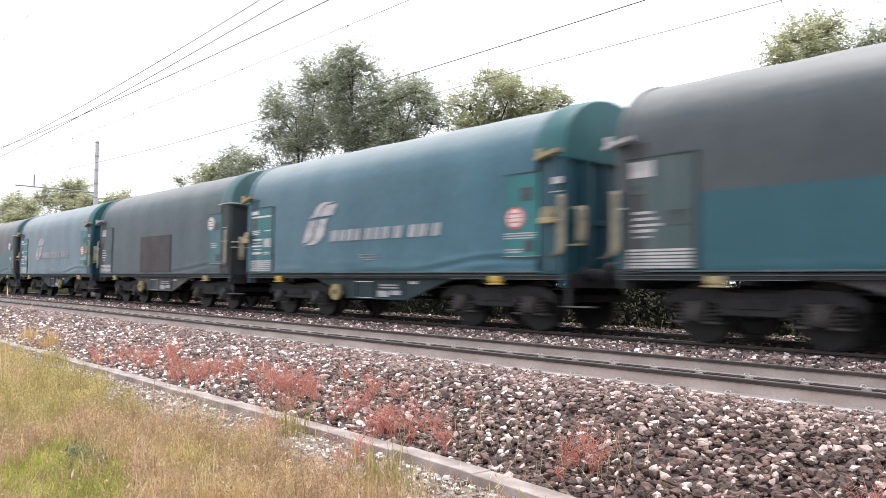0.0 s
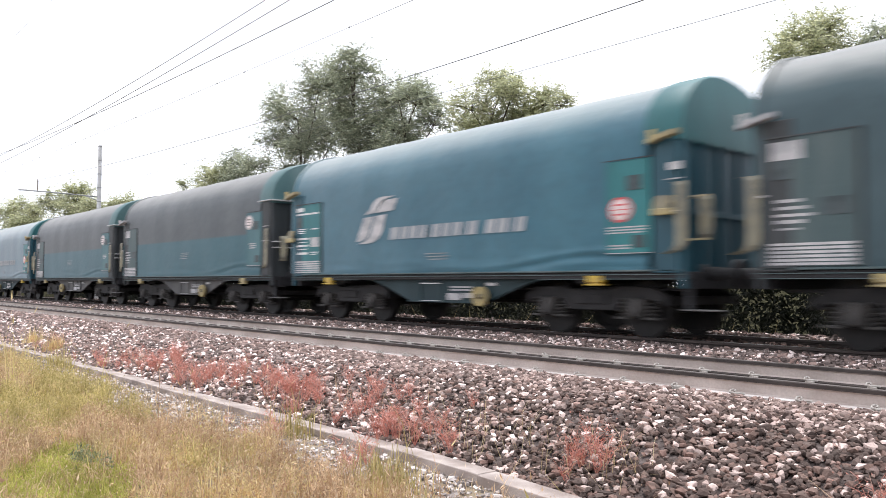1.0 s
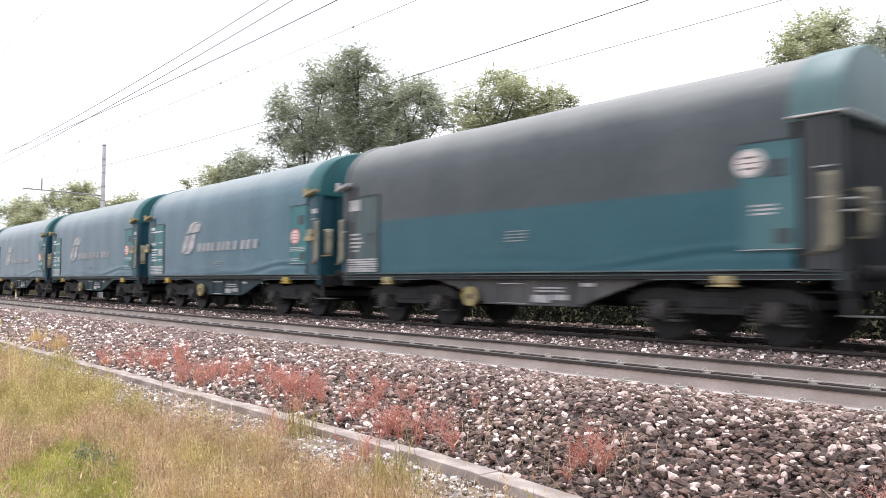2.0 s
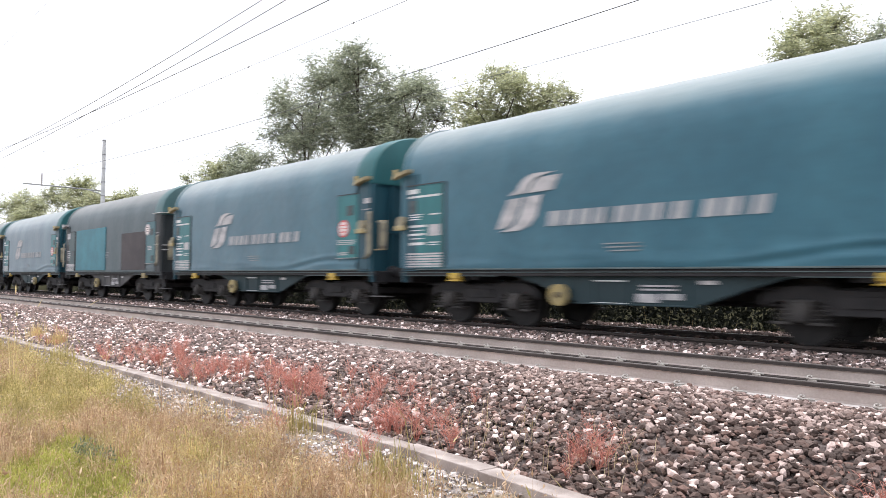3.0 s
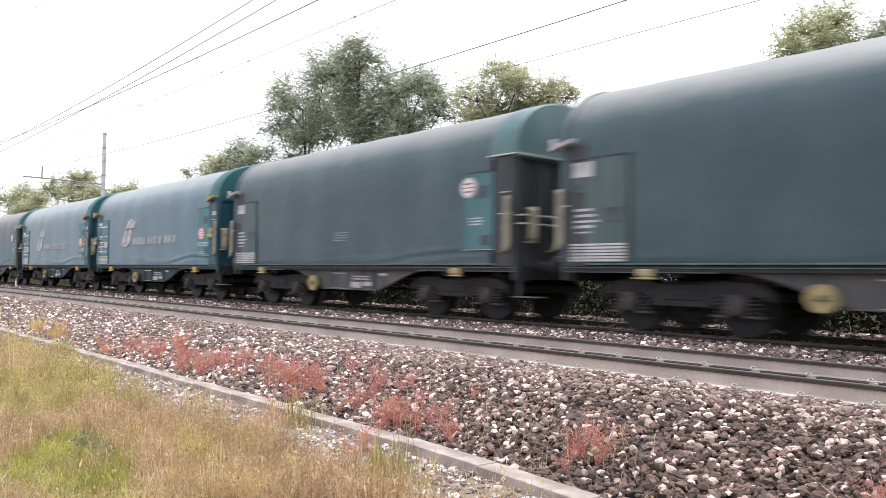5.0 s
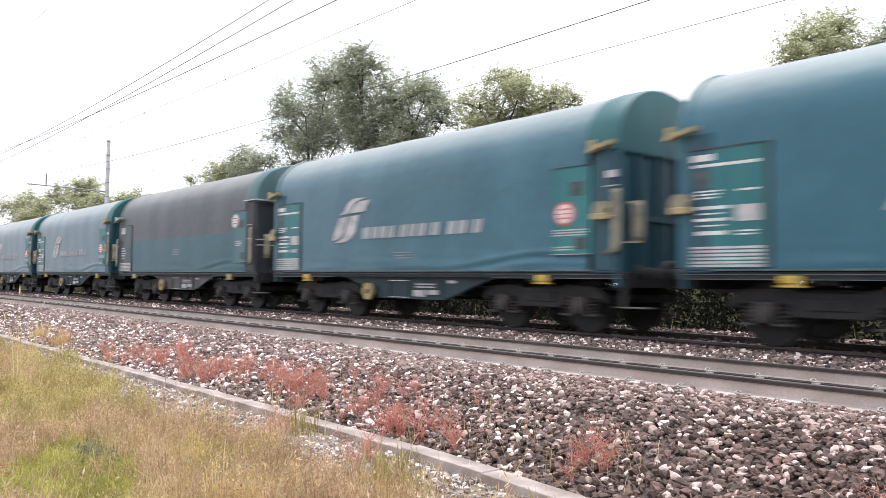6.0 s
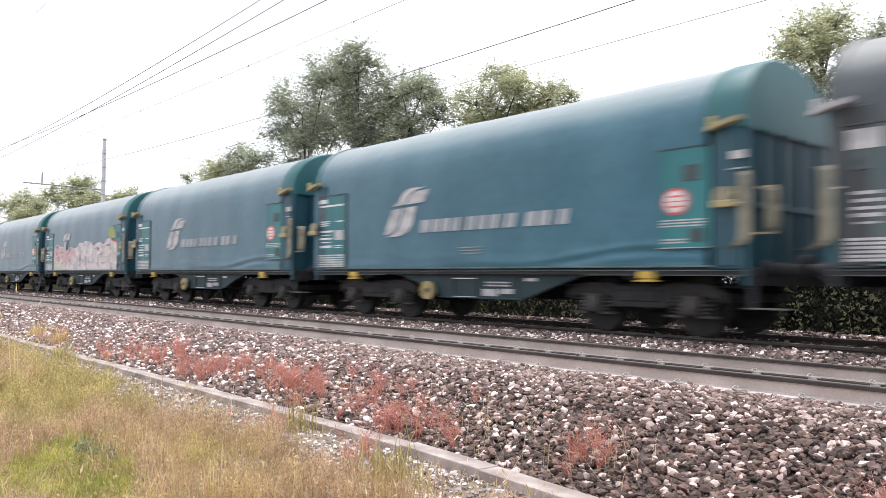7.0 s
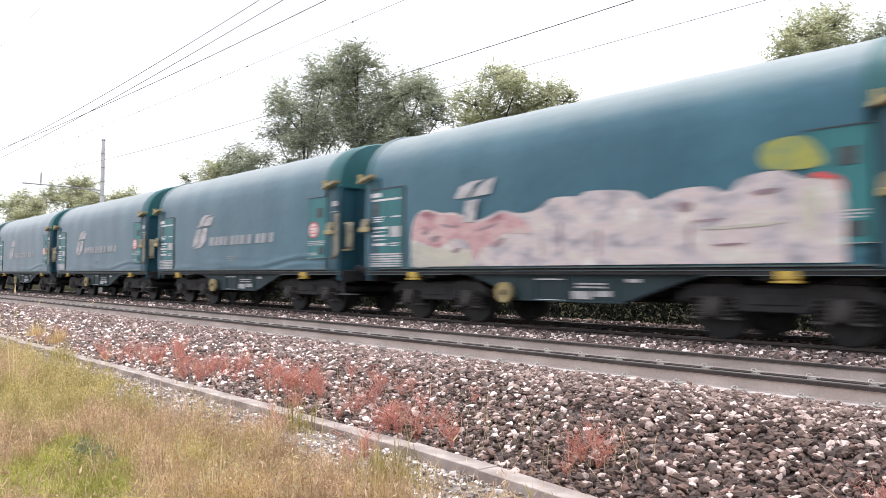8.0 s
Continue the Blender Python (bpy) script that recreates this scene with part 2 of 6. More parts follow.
def foliage(name, stops, rough=0.6):
    grass = name.startswith("grass")
    m = surf(name, (0.8, 0.78, 0.76) if grass else (0.9, 0.9, 0.9), (1.28, 1.28, 1.27) if grass else (1.1, 1.1, 1.1), rough, scale=2.4 if grass else 0.6, fine=8, bump=0.0, vary="island", third=stops)
    bsdf = m.node_tree.nodes["Principled BSDF"]
    bsdf.inputs["Specular IOR Level"].default_value = 0.35
    n, l = m.node_tree.nodes, m.node_tree.links
    thin = n.new("ShaderNodeBsdfTranslucent")
    both = n.new("ShaderNodeMixShader")
    both.inputs["Fac"].default_value = 0.5
    l.new(bsdf.inputs["Base Color"].links[0].from_socket, thin.inputs["Color"])
    l.new(bsdf.outputs["BSDF"], both.inputs[1])
    l.new(thin.outputs["BSDF"], both.inputs[2])
    l.new(both.outputs["Shader"], n["Material Output"].inputs["Surface"])
    return m


M["leaf"] = foliage("leaf_green", [(0.0, (0.2, 0.222, 0.17)), (0.6, (0.4, 0.425, 0.31)), (1.0, (0.64, 0.66, 0.49))])
M["leaf_warm"] = foliage("leaf_yellow_green", [(0.0, (0.27, 0.29, 0.185)), (0.6, (0.49, 0.5, 0.31)), (1.0, (0.72, 0.7, 0.46))])
# leaves beyond the train, coloured nearly black to stand in for shade
M["leaf_shaded"] = foliage("leaf_undergrowth", [(0.0, (0.008, 0.01, 0.006)), (0.75, (0.019, 0.021, 0.012)), (0.96, (0.034, 0.035, 0.023)), (1.0, (0.06, 0.058, 0.045))])
M["grass_dry"] = foliage("grass_dry", [(0.0, (0.405, 0.264, 0.133)), (0.4, (0.579, 0.42, 0.22)), (0.75, (0.56, 0.468, 0.23)), (1.0, (0.752, 0.644, 0.37))], 0.8)
M["grass_rust"] = foliage("grass_rust", [(0.0, (0.33, 0.205, 0.125)), (0.5, (0.52, 0.36, 0.23)), (1.0, (0.7, 0.55, 0.38))], 0.8)
M["grass_green"] = foliage("grass_green", [(0.0, (0.29, 0.25, 0.09)), (0.6, (0.5, 0.42, 0.175)), (1.0, (0.69, 0.56, 0.3))], 0.8)
M["grass_fresh"] = foliage("grass_fresh", [(0.0, (0.25, 0.265, 0.05)), (0.6, (0.42, 0.42, 0.105)), (1.0, (0.6, 0.55, 0.2))], 0.8)
M["weed_red"] = foliage("weed_red", [(0.0, (0.56, 0.24, 0.19)), (0.6, (0.82, 0.43, 0.35)), (1.0, (0.86, 0.64, 0.55))], 0.8)
M["grass_husk"] = foliage("grass_husk", [(0.0, (0.44, 0.33, 0.18)), (0.6, (0.6, 0.48, 0.28)), (1.0, (0.72, 0.61, 0.39))], 0.8)
M["leaf_verge"] = foliage("leaf_verge", [(0.0, (0.13, 0.15, 0.09)), (0.6, (0.24, 0.27, 0.16)), (1.0, (0.42, 0.43, 0.29))])
M["graffiti"] = surf("spray_pale", (0.44, 0.39, 0.39), (0.6, 0.54, 0.53), 0.55, scale=3.2, fine=12, bump=0.05)
M["graffiti_pink"] = surf("spray_pink", (0.58, 0.36, 0.36), (0.5, 0.3, 0.32), 0.55, scale=2.0, fine=12, bump=0.05)
M["graffiti_cream"] = surf("spray_cream", (0.52, 0.49, 0.4), (0.4, 0.39, 0.35), 0.55, scale=2.5, fine=12, bump=0.05)
M["graffiti_dark"] = surf("spray_plum", (0.24, 0.17, 0.19), (0.34, 0.25, 0.27), 0.55, scale=2.0, fine=12, bump=0.05)
M["graffiti_yellow"] = surf("spray_yellow", (0.33, 0.33, 0.07), (0.2, 0.27, 0.12), 0.55, scale=4.0, fine=12, bump=0.05)

# ---- mesh helpers ----


def part(name, bm, material, parent=None, label="", smooth=False):
    me = bpy.data.meshes.new(name)
    bm.normal_update()
    if smooth:
        for f in bm.faces:
            f.smooth = True
    bm.to_mesh(me)
    bm.free()
    for mm in (material if isinstance(material, (list, tuple)) else [material]):
        me.materials.append(mm)
    ob = new(name, me)
    if parent is not None:
        ob.parent = parent
    if label:
        tagged(ob, label)
    return ob


def bm_new():
    return bmesh.new()


def box(bm, x0, x1, y0, y1, z0, z1, bevel=0.0, mi=0):
    vs = [bm.verts.new((x, y, z)) for x in (x0, x1) for y in (y0, y1) for z in (z0, z1)]
    fs = [bm.faces.new([vs[i] for i in q]) for q in ((0, 1, 3, 2), (4, 6, 7, 5), (0, 4, 5, 1), (2, 3, 7, 6), (0, 2, 6, 4), (1, 5, 7, 3))]
    for f in fs:
        f.material_index = mi
    if bevel:
        es = list({e for f in fs for e in f.edges})
        bmesh.ops.bevel(bm, geom=es, offset=bevel, segments=2, profile=0.5, affect="EDGES")
    return bm


def prism(bm, pts, y0, y1, bevel=0.0):
    """An outline in x, z, drawn from y0 to y1."""
    a = [bm.verts.new((x, y0, z)) for x, z in pts]
    b = [bm.verts.new((x, y1, z)) for x, z in pts]
    fs = [bm.faces.new(a), bm.faces.new(b[::-1])]
    for i in range(len(a)):
        j = (i + 1) % len(a)
        fs.append(bm.faces.new((a[j], a[i], b[i], b[j])))
    bmesh.ops.recalc_face_normals(bm, faces=fs)
    if bevel:
        bmesh.ops.bevel(bm, geom=list({e for f in fs for e in f.edges}), offset=bevel, segments=1, affect="EDGES")
    return bm


def tube(bm, pts, radii, seg=8, cap=True):
    """A round bar through points."""
    pts = [Vector(p) for p in pts]
    if not isinstance(radii, (list, tuple)):
        radii = [radii] * len(pts)
    rings = []
    for i, p in enumerate(pts):
        d = (pts[min(i + 1, len(pts) - 1)] - pts[max(i - 1, 0)]).normalized()
        q = d.to_track_quat("Z", "Y")
        rings.append([bm.verts.new(p + q @ Vector((math.cos(2 * math.pi * k / seg) * radii[i], math.sin(2 * math.pi * k / seg) * radii[i], 0))) for k in range(seg)])
    for r0, r1 in zip(rings, rings[1:]):
        for k in range(seg):
            bm.faces.new((r0[k], r0[(k + 1) % seg], r1[(k + 1) % seg], r1[k]))
    if cap:
        bm.faces.new(rings[0][::-1])
        bm.faces.new(rings[-1])
    return bm


def lathe(bm, profile, centre, axis="y", seg=28):
    """Rings (offset along the axis, radius) turned about an axis through centre."""
    c = Vector(centre)
    rings = []
    for o, r in profile:
        ring = []
        for k in range(seg):
            a = 2 * math.pi * k / seg
            u, v = math.cos(a) * r, math.sin(a) * r
            ring.append(bm.verts.new(c + (Vector((u, o, v)) if axis == "y" else Vector((o, u, v)))))
        rings.append(ring)
    fs = []
    for r0, r1 in zip(rings, rings[1:]):
        for k in range(seg):
            fs.append(bm.faces.new((r0[k], r0[(k + 1) % seg], r1[(k + 1) % seg], r1[k])))
    fs.append(bm.faces.new(rings[0]))
    fs.append(bm.faces.new(rings[-1]))
    bmesh.ops.recalc_face_normals(bm, faces=fs)
    return bm


def ribbon(bm, pts, across, thick):
    """A flat bar of rectangular section along points; across: half-width vector, thick: half-thickness vector."""
    a, t = Vector(across), Vector(thick)
    rings = [[bm.verts.new(Vector(p) + s) for s in (a + t, -a + t, -a - t, a - t)] for p in pts]
    fs = []
    for r0, r1 in zip(rings, rings[1:]):
        for k in range(4):
            fs.append(bm.faces.new((r0[k], r0[(k + 1) % 4], r1[(k + 1) % 4], r1[k])))
    fs += [bm.faces.new(rings[0]), bm.faces.new(rings[-1])]
    bmesh.ops.recalc_face_normals(bm, faces=fs)
    return bm


def bulk(name, verts, faces, material, smooth=False):
    """One mesh from arrays: verts (n, 3), faces (m, 3) or (m, 4)."""
    verts, faces = np.asarray(verts, np.float32), np.asarray(faces, np.int32)
    me = bpy.data.meshes.new(name)
    k = faces.shape[1]
    me.vertices.add(len(verts))
    me.vertices.foreach_set("co", verts.ravel())
    me.loops.add(faces.size)
    me.loops.foreach_set("vertex_index", faces.ravel())
    me.polygons.add(len(faces))
    me.polygons.foreach_set("loop_start", np.arange(0, faces.size, k, dtype=np.int32))
    me.polygons.foreach_set("loop_total", np.full(len(faces), k, np.int32))
    me.polygons.foreach_set("use_smooth", np.full(len(faces), smooth, bool))
    me.update(calc_edges=True)
    me.materials.append(material)
    return new(name, me)


rng = np.random.default_rng(7)

# ---- the lie of the land ----
Y_NEAR, Y_FAR = 0.7535, 4.663          # middle of the near and of the train's track
GROUND = -0.575


def bed_height(y):
    """Height of the stone bed across the line."""
    return np.interp(y, [-3.1, -2.64, -1.38, -0.85, -0.12, 0.12, 1.7, 2.6, 3.4, 5.5, 5.85, 6.5, 7.0, 8.4], [-0.56, -0.53, -0.25, -0.18, -0.178, -0.21, -0.21, -0.13, -0.095, -0.1, -0.015, -0.02, -0.22, -0.62])


def make_ground():
    xs = np.concatenate([[-1500, -400, -150], np.arange(-60, 12.01, 0.5), [60, 200, 1500]])
    ys = np.concatenate([[-1500, -300, -60], np.arange(-14, 14.01, 0.4), [30, 80, 300, 1500]])
    v = []
    for y in ys:
        for x in xs:
            near = abs(y) < 20 and -70 < x < 20
            z = GROUND + (0.035 * noise.noise((x * 0.7, y * 0.7, 0)) + 0.02 * noise.noise((x * 2.3, y * 2.3, 4)) if near else 0)
            if y < -3.6:
                z += 0.02 * min(1, (-3.6 - y))
            if -2.7 < y < 9:
                z -= 0.12
            v.append((x, y, z))
    w = len(xs)
    f = [(j * w + i, j * w + i + 1, (j + 1) * w + i + 1, (j + 1) * w + i) for j in range(len(ys) - 1) for i in range(w - 1)]
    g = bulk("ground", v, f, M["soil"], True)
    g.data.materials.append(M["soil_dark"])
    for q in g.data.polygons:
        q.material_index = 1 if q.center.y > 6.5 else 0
    tagged(g, "dry brown soil of the verge beside the line", "ground", kind="structure")
    ys = np.array([-2.95, -2.64, -2.2, -1.8, -1.38, -1.1, -0.85, 0, 0.75, 1.6, 2.4, 3.2, 4, 5, 6, 6.5, 7.2, 7.9, 8.6])
    xs = np.concatenate([[-300, -120, -80], np.arange(-60, 8.1, 0.4), [40, 90]])
    v = [(x, y, float(bed_height(y)) - 0.03 + 0.02 * noise.noise((x * 1.5, y * 1.5, 9))) for y in ys for x in xs]
    w = len(xs)
    f = [(j * w + i, j * w + i + 1, (j + 1) * w + i + 1, (j + 1) * w + i) for j in range(len(ys) - 1) for i in range(w - 1)]
    b = bulk("ballast_bed", v, f, M["bed"], True)
    return tagged(b, "packed bed of crushed stone under the two tracks", "ballast", kind="structure")


BED = make_ground()

def rock_templates(kind, count=10):
    bm = bmesh.new()
    if kind == "ico":
        bmesh.ops.create_icosphere(bm, subdivisions=1, radius=1)
    else:
        bmesh.ops.create_cube(bm, size=1.3)
        bmesh.ops.triangulate(bm, faces=bm.faces[:])
    bm.verts.ensure_lookup_table()
    v = np.array([x.co[:] for x in bm.verts])
    f = np.array([[q.index for q in x.verts] for x in bm.faces])
    bm.free()
    r = np.random.default_rng(3)
    return [v * (1 + r.uniform(-0.42, 0.25, (len(v), 1))) + r.normal(0, 0.11, v.shape) for _ in range(count)], f


def stones(name, xr, yr, count, size, material, height, label, kind="ico", squash=0.62, dens=None):
    temps, f = rock_templates(kind)
    x, y = rng.uniform(*xr, count), rng.uniform(*yr, count)
    if dens is not None:
        keep = dens(x, y)
        x, y = x[keep], y[keep]
        count = len(x)
    s = size * np.clip(rng.lognormal(0, 0.28, count), 0.5, 1.6)
    z = height(y) + s * rng.uniform(-0.35, 0.45, count)
    which = rng.integers(0, len(temps), count)
    base = np.array(temps)[which]
    sc = np.stack([s * rng.uniform(0.8, 1.35, count), s * rng.uniform(0.7, 1.1, count), s * rng.uniform(squash - 0.12, squash + 0.25, count)], 1)
    v = base * sc[:, None, :]
    a, b = rng.uniform(0, 2 * np.pi, count), rng.normal(0, 0.55, count)
    ca, sa, cb, sb = np.cos(a), np.sin(a), np.cos(b), np.sin(b)
    vx, vy, vz = v[..., 0], v[..., 1], v[..., 2]
    vy, vz = vy * cb[:, None] - vz * sb[:, None], vy * sb[:, None] + vz * cb[:, None]
    vx, vy = vx * ca[:, None] - vy * sa[:, None], vx * sa[:, None] + vy * ca[:, None]
    v = np.stack([vx + x[:, None], vy + y[:, None], vz + z[:, None]], -1)
    n = v.shape[1]
    faces = (f[None] + (np.arange(count) * n)[:, None, None]).reshape(-1, 3)
    ob = bulk(name, v.reshape(-1, 3), faces, material)
    return tagged(ob, label, "ballast", kind="stuff")


def kerb_line(x):
    """Where the middle of the kerb runs."""
    return np.interp(x, [-60, -18, -6, -4.9, -4.2, -3.3, -1, 5], [-2.76, -2.76, -2.79, -2.795, -2.84, -2.93, -3.1, -3.15])


def on_bank(x, y):
    return y > kerb_line(x) + 0.115


bank = "dark reddish-brown crushed stones with some white ones"


def bare(x, y):
    """The stretch of bank whose stones lie singly."""
    return (x > -3.55) & (x < -2.85) & (y > -2.5) & (y < -1.9)


# share of paler stones on the bank, growing towards negative x
def paler_part(x):
    return np.clip((-3.0 - x) / 7.0, 0, 1)


def dark_bank(x, y):
    return on_bank(x, y) & ~bare(x, y) & (rng.uniform(0, 1, len(x)) > paler_part(x))


def paler_bank(x, y):
    return on_bank(x, y) & ~bare(x, y) & (rng.uniform(0, 1, len(x)) < paler_part(x))


stones("ballast_stones", (-10, 1.6), (-3.05, -0.1), 23000, 0.0275, M["stones"], bed_height, bank, dens=dark_bank)
stones("ballast_stones", (-10, 1.6), (-3.05, -0.1), 23000, 0.0275, M["stones_paler"], bed_height, bank, dens=paler_bank)
stones("ballast_stones", (-24, -10), (-2.66, -0.1), 15000, 0.031, M["stones_paler"], bed_height, bank, dens=on_bank)
stones("ballast_stones", (-60, -24), (-2.66, -0.1), 11000, 0.041, M["stones_paler"], bed_height, bank, "cube")


def by_rail(x, y):
    return rng.uniform(0, 1, len(x)) < np.clip((y + 1.25) / 0.5, 0, 1)


stones("pink_ballast", (-10, 1.6), (-1.25, -0.1), 5600, 0.026, M["stones_pink"], lambda y: bed_height(y) + 0.012, "pinkish crushed stones beside the rail", dens=by_rail)
stones("pink_ballast", (-30, -10), (-1.25, -0.1), 5000, 0.031, M["stones_pink"], lambda y: bed_height(y) + 0.012, "pinkish crushed stones beside the rail", "cube", dens=by_rail)
stones("ballast_stones", (-16, 1.5), (1.7, 4.0), 13000, 0.031, M["stones_paler"], bed_height, bank, "cube")
stones("ballast_stones", (-50, -16), (1.7, 4.0), 9000, 0.04, M["stones_paler"], bed_height, bank, "cube")
stones("ballast_stones", (-45, 3), (0.1, 1.4), 6500, 0.035, M["stones_shaded"], lambda y: bed_height(y) - 0.01, bank, "cube")
stones("ballast_stones", (-45, 3), (4.2, 7.4), 9000, 0.036, M["stones"], lambda y: bed_height(y) + 0.0, bank, "cube")

stones("ballast_stones", (-45, 3), (5.75, 6.7), 9000, 0.034, M["stones_paler"], bed_height, bank, "cube")
stones("ballast_stones", (1.6, 12), (-3.05, -0.1), 3500, 0.045, M["stones"], bed_height, bank, "cube", dens=on_bank)
stones("ballast_stones", (1.5, 12), (1.7, 4.0), 2000, 0.045, M["stones_paler"], bed_height, bank, "cube")


def verge_gravel(x, y):
    edge = -3.65 - 0.25 * np.sin(x * 1.3) - 0.02 * (x + 6)
    thin = np.clip((y - edge + 0.5) / 0.5, 0, 1)
    return (rng.uniform(0, 1, len(x)) < thin * np.where(x < -12, 0.5, 1)) & (y < kerb_line(x) - 0.1)


stones("verge_gravel", (-22, 9.0), (-4.4, -2.8), 36000, 0.017, M["stones_pale"], lambda y: np.full_like(y, GROUND + 0.005), "pale loose gravel beside the kerb", "cube", dens=verge_gravel)


def make_kerb():
    top = new("edging_kerb")
    tagged(top, "worn concrete edging kerb along the stone bank", "kerb", kind="structure")
    bm = bm_new()
    box(bm, -0.498, 0.498, -0.0925, 0.0925, -0.26, 0.0, 0.008)
    first = part("kerb_stone", bm, M["concrete"], top)

    def line(x):
        return float(kerb_line(x))
    for i in range(72):
        x = 11.5 - i
        ob = first if i == 0 else new("kerb_stone", first.data)
        ob.parent = top
        turn = math.degrees(math.atan2(line(x + 0.5) - line(x - 0.5), 1.0))
        ob.matrix_basis = pose(x, (line(x - 0.5) + line(x + 0.5)) / 2 + 0.006 * math.sin(i * 2.1), -0.505 + 0.005 * math.sin(i * 1.7), 0.8 * math.sin(i * 3.1), 0.25 * math.sin(i * 2.3), turn)


make_kerb()


def rail_mesh(name, x0, x1, mats, parent, label=""):
    """Flat-bottom rail, 172 mm high, running face at z 0."""
    prof = [(-0.036, -0.008), (-0.03, -0.0), (0.03, 0.0), (0.036, -0.008), (0.035, -0.04), (0.01, -0.052), (0.0085, -0.135), (0.03, -0.15), (0.075, -0.16), (0.075, -0.172),
            (-0.075, -0.172), (-0.075, -0.16), (-0.03, -0.15), (-0.0085, -0.135), (-0.01, -0.052), (-0.035, -0.04)]
    bm = bm_new()
    xs = [x0 + (x1 - x0) * i / 40 for i in range(41)]
    rings = [[bm.verts.new((x, y, z)) for y, z in prof] for x in xs]
    n = len(prof)
    for r0, r1 in zip(rings, rings[1:]):
        for k in range(n):
            f = bm.faces.new((r0[k], r1[k], r1[(k + 1) % n], r0[(k + 1) % n]))
            f.material_index = 1 if k == 1 else (2 if k in (0, 2, 3, 15) else (3 if k in (7, 8, 10, 11) else 0))
    bm.faces.new(rings[0])
    bm.faces.new(rings[-1][::-1])
    bmesh.ops.recalc_face_normals(bm, faces=bm.faces[:])
    return part(name, bm, mats, parent, label)


def clip_bm():
    """Spring clip on its shoulder, beside a rail's foot at y 0."""
    bm = bm_new()
    box(bm, -0.03, 0.05, -0.05, 0.0, -0.03, 0.006, 0.004)
    loop = [(0.075, 0.015, 0.012), (0.04, -0.01, 0.018), (0.0, -0.05, 0.016), (-0.035, -0.045, 0.022), (-0.045, -0.015, 0.034), (-0.03, 0.015, 0.042), (-0.008, 0.01, 0.034), (-0.004, -0.02, 0.024)]
    tube(bm, loop, 0.0105, 6)
    return bm


def make_track(name, y, x0, x1, near):
    top = new(name)
    tagged(top, "railway track with " + ("dull rails and spring clips" if near else "dark rusty rails") + " on concrete sleepers", "railway track", kind="structure")
    top.location = (0, y, 0)
    for s in (-1, 1):
        mats = [M["rail_side"], M["rail_top"], M["rail_head"], M["rail_foot"] if s < 0 else M["rail_head"]] if near else [M["rail_rust"], M["tread"], M["rail_rust"], M["rail_rust"]]
        r = rail_mesh("rail", x0, x1, mats, top)
        r.location = (0, s * 0.7535, 0)
    bm = bm_new()
    prism(bm, [(-0.13, -0.35), (-0.11, -0.178), (0.11, -0.178), (0.13, -0.35)], -0.9, 0.9, 0.012)
    for s in (-1, 1):
        prism(bm, [(-0.128, -0.36), (-0.117, -0.24), (0.117, -0.24), (0.128, -0.36)], min(s * 0.88, s * 1.25), max(s * 0.88, s * 1.25), 0.01)
    first = part("sleeper", bm, M["sleeper"], top)
    cl = part("rail_clip", clip_bm(), M["clip"], top)
    used = 0
    n = 124
    for i in range(n):
        x = 11.384 - 0.6 * i if near else 11.3 - 0.6 * i
        ob = first if i == 0 else new("sleeper", first.data)
        ob.parent = top
        ob.location = (x, 0, 0)
        if not near or i < 12 or i > 86:
            continue
        for yy, turn in ((-0.7535 - 0.075, 0), (0.7535 - 0.075, 0), (-0.7535 + 0.075, 180), (0.7535 + 0.075, 180)):
            c = cl if used == 0 else new("rail_clip", cl.data)
            used += 1
            c.parent = top
            c.matrix_basis = pose(x, yy, -0.158, 0, 0, turn)
    return top


make_track("railway_track_near", Y_NEAR, -160, 40, True)
make_track("railway_track_far", Y_FAR, -160, 40, False)

# ---- the covered coil wagons ----
SECTION = [(1.45, 1.10), (1.455, 1.6), (1.46, 2.2), (1.46, 2.75), (1.45, 3.1), (1.425, 3.38), (1.33, 3.67), (1.16, 3.91), (0.95, 4.095), (0.65, 4.24), (0.35, 4.32), (0.0, 4.36)]


def half_section(n=32):
    """Points of the half outline from the near sill to the ridge, closer together along the hem."""
    pts = [Vector((-y, z)) for y, z in SECTION]
    ln = [0]
    for a, b in zip(pts, pts[1:]):
        ln.append(ln[-1] + (b - a).length)
    out_pts = []
    steps = [0.6 * i / 15 for i in range(15)] + [0.6 + (ln[-1] - 0.6) * i / (n - 5) for i in range(n - 4)]
    for s in steps:
        k = min(max(j for j in range(len(ln)) if ln[j] <= s + 1e-9), len(pts) - 2)
        u = (s - ln[k]) / (ln[k + 1] - ln[k])
        out_pts.append(pts[k].lerp(pts[k + 1], u))
    return out_pts


def whole_section():
    h = half_section()
    return h + [Vector((-p.x, p.y)) for p in h[-2::-1]]


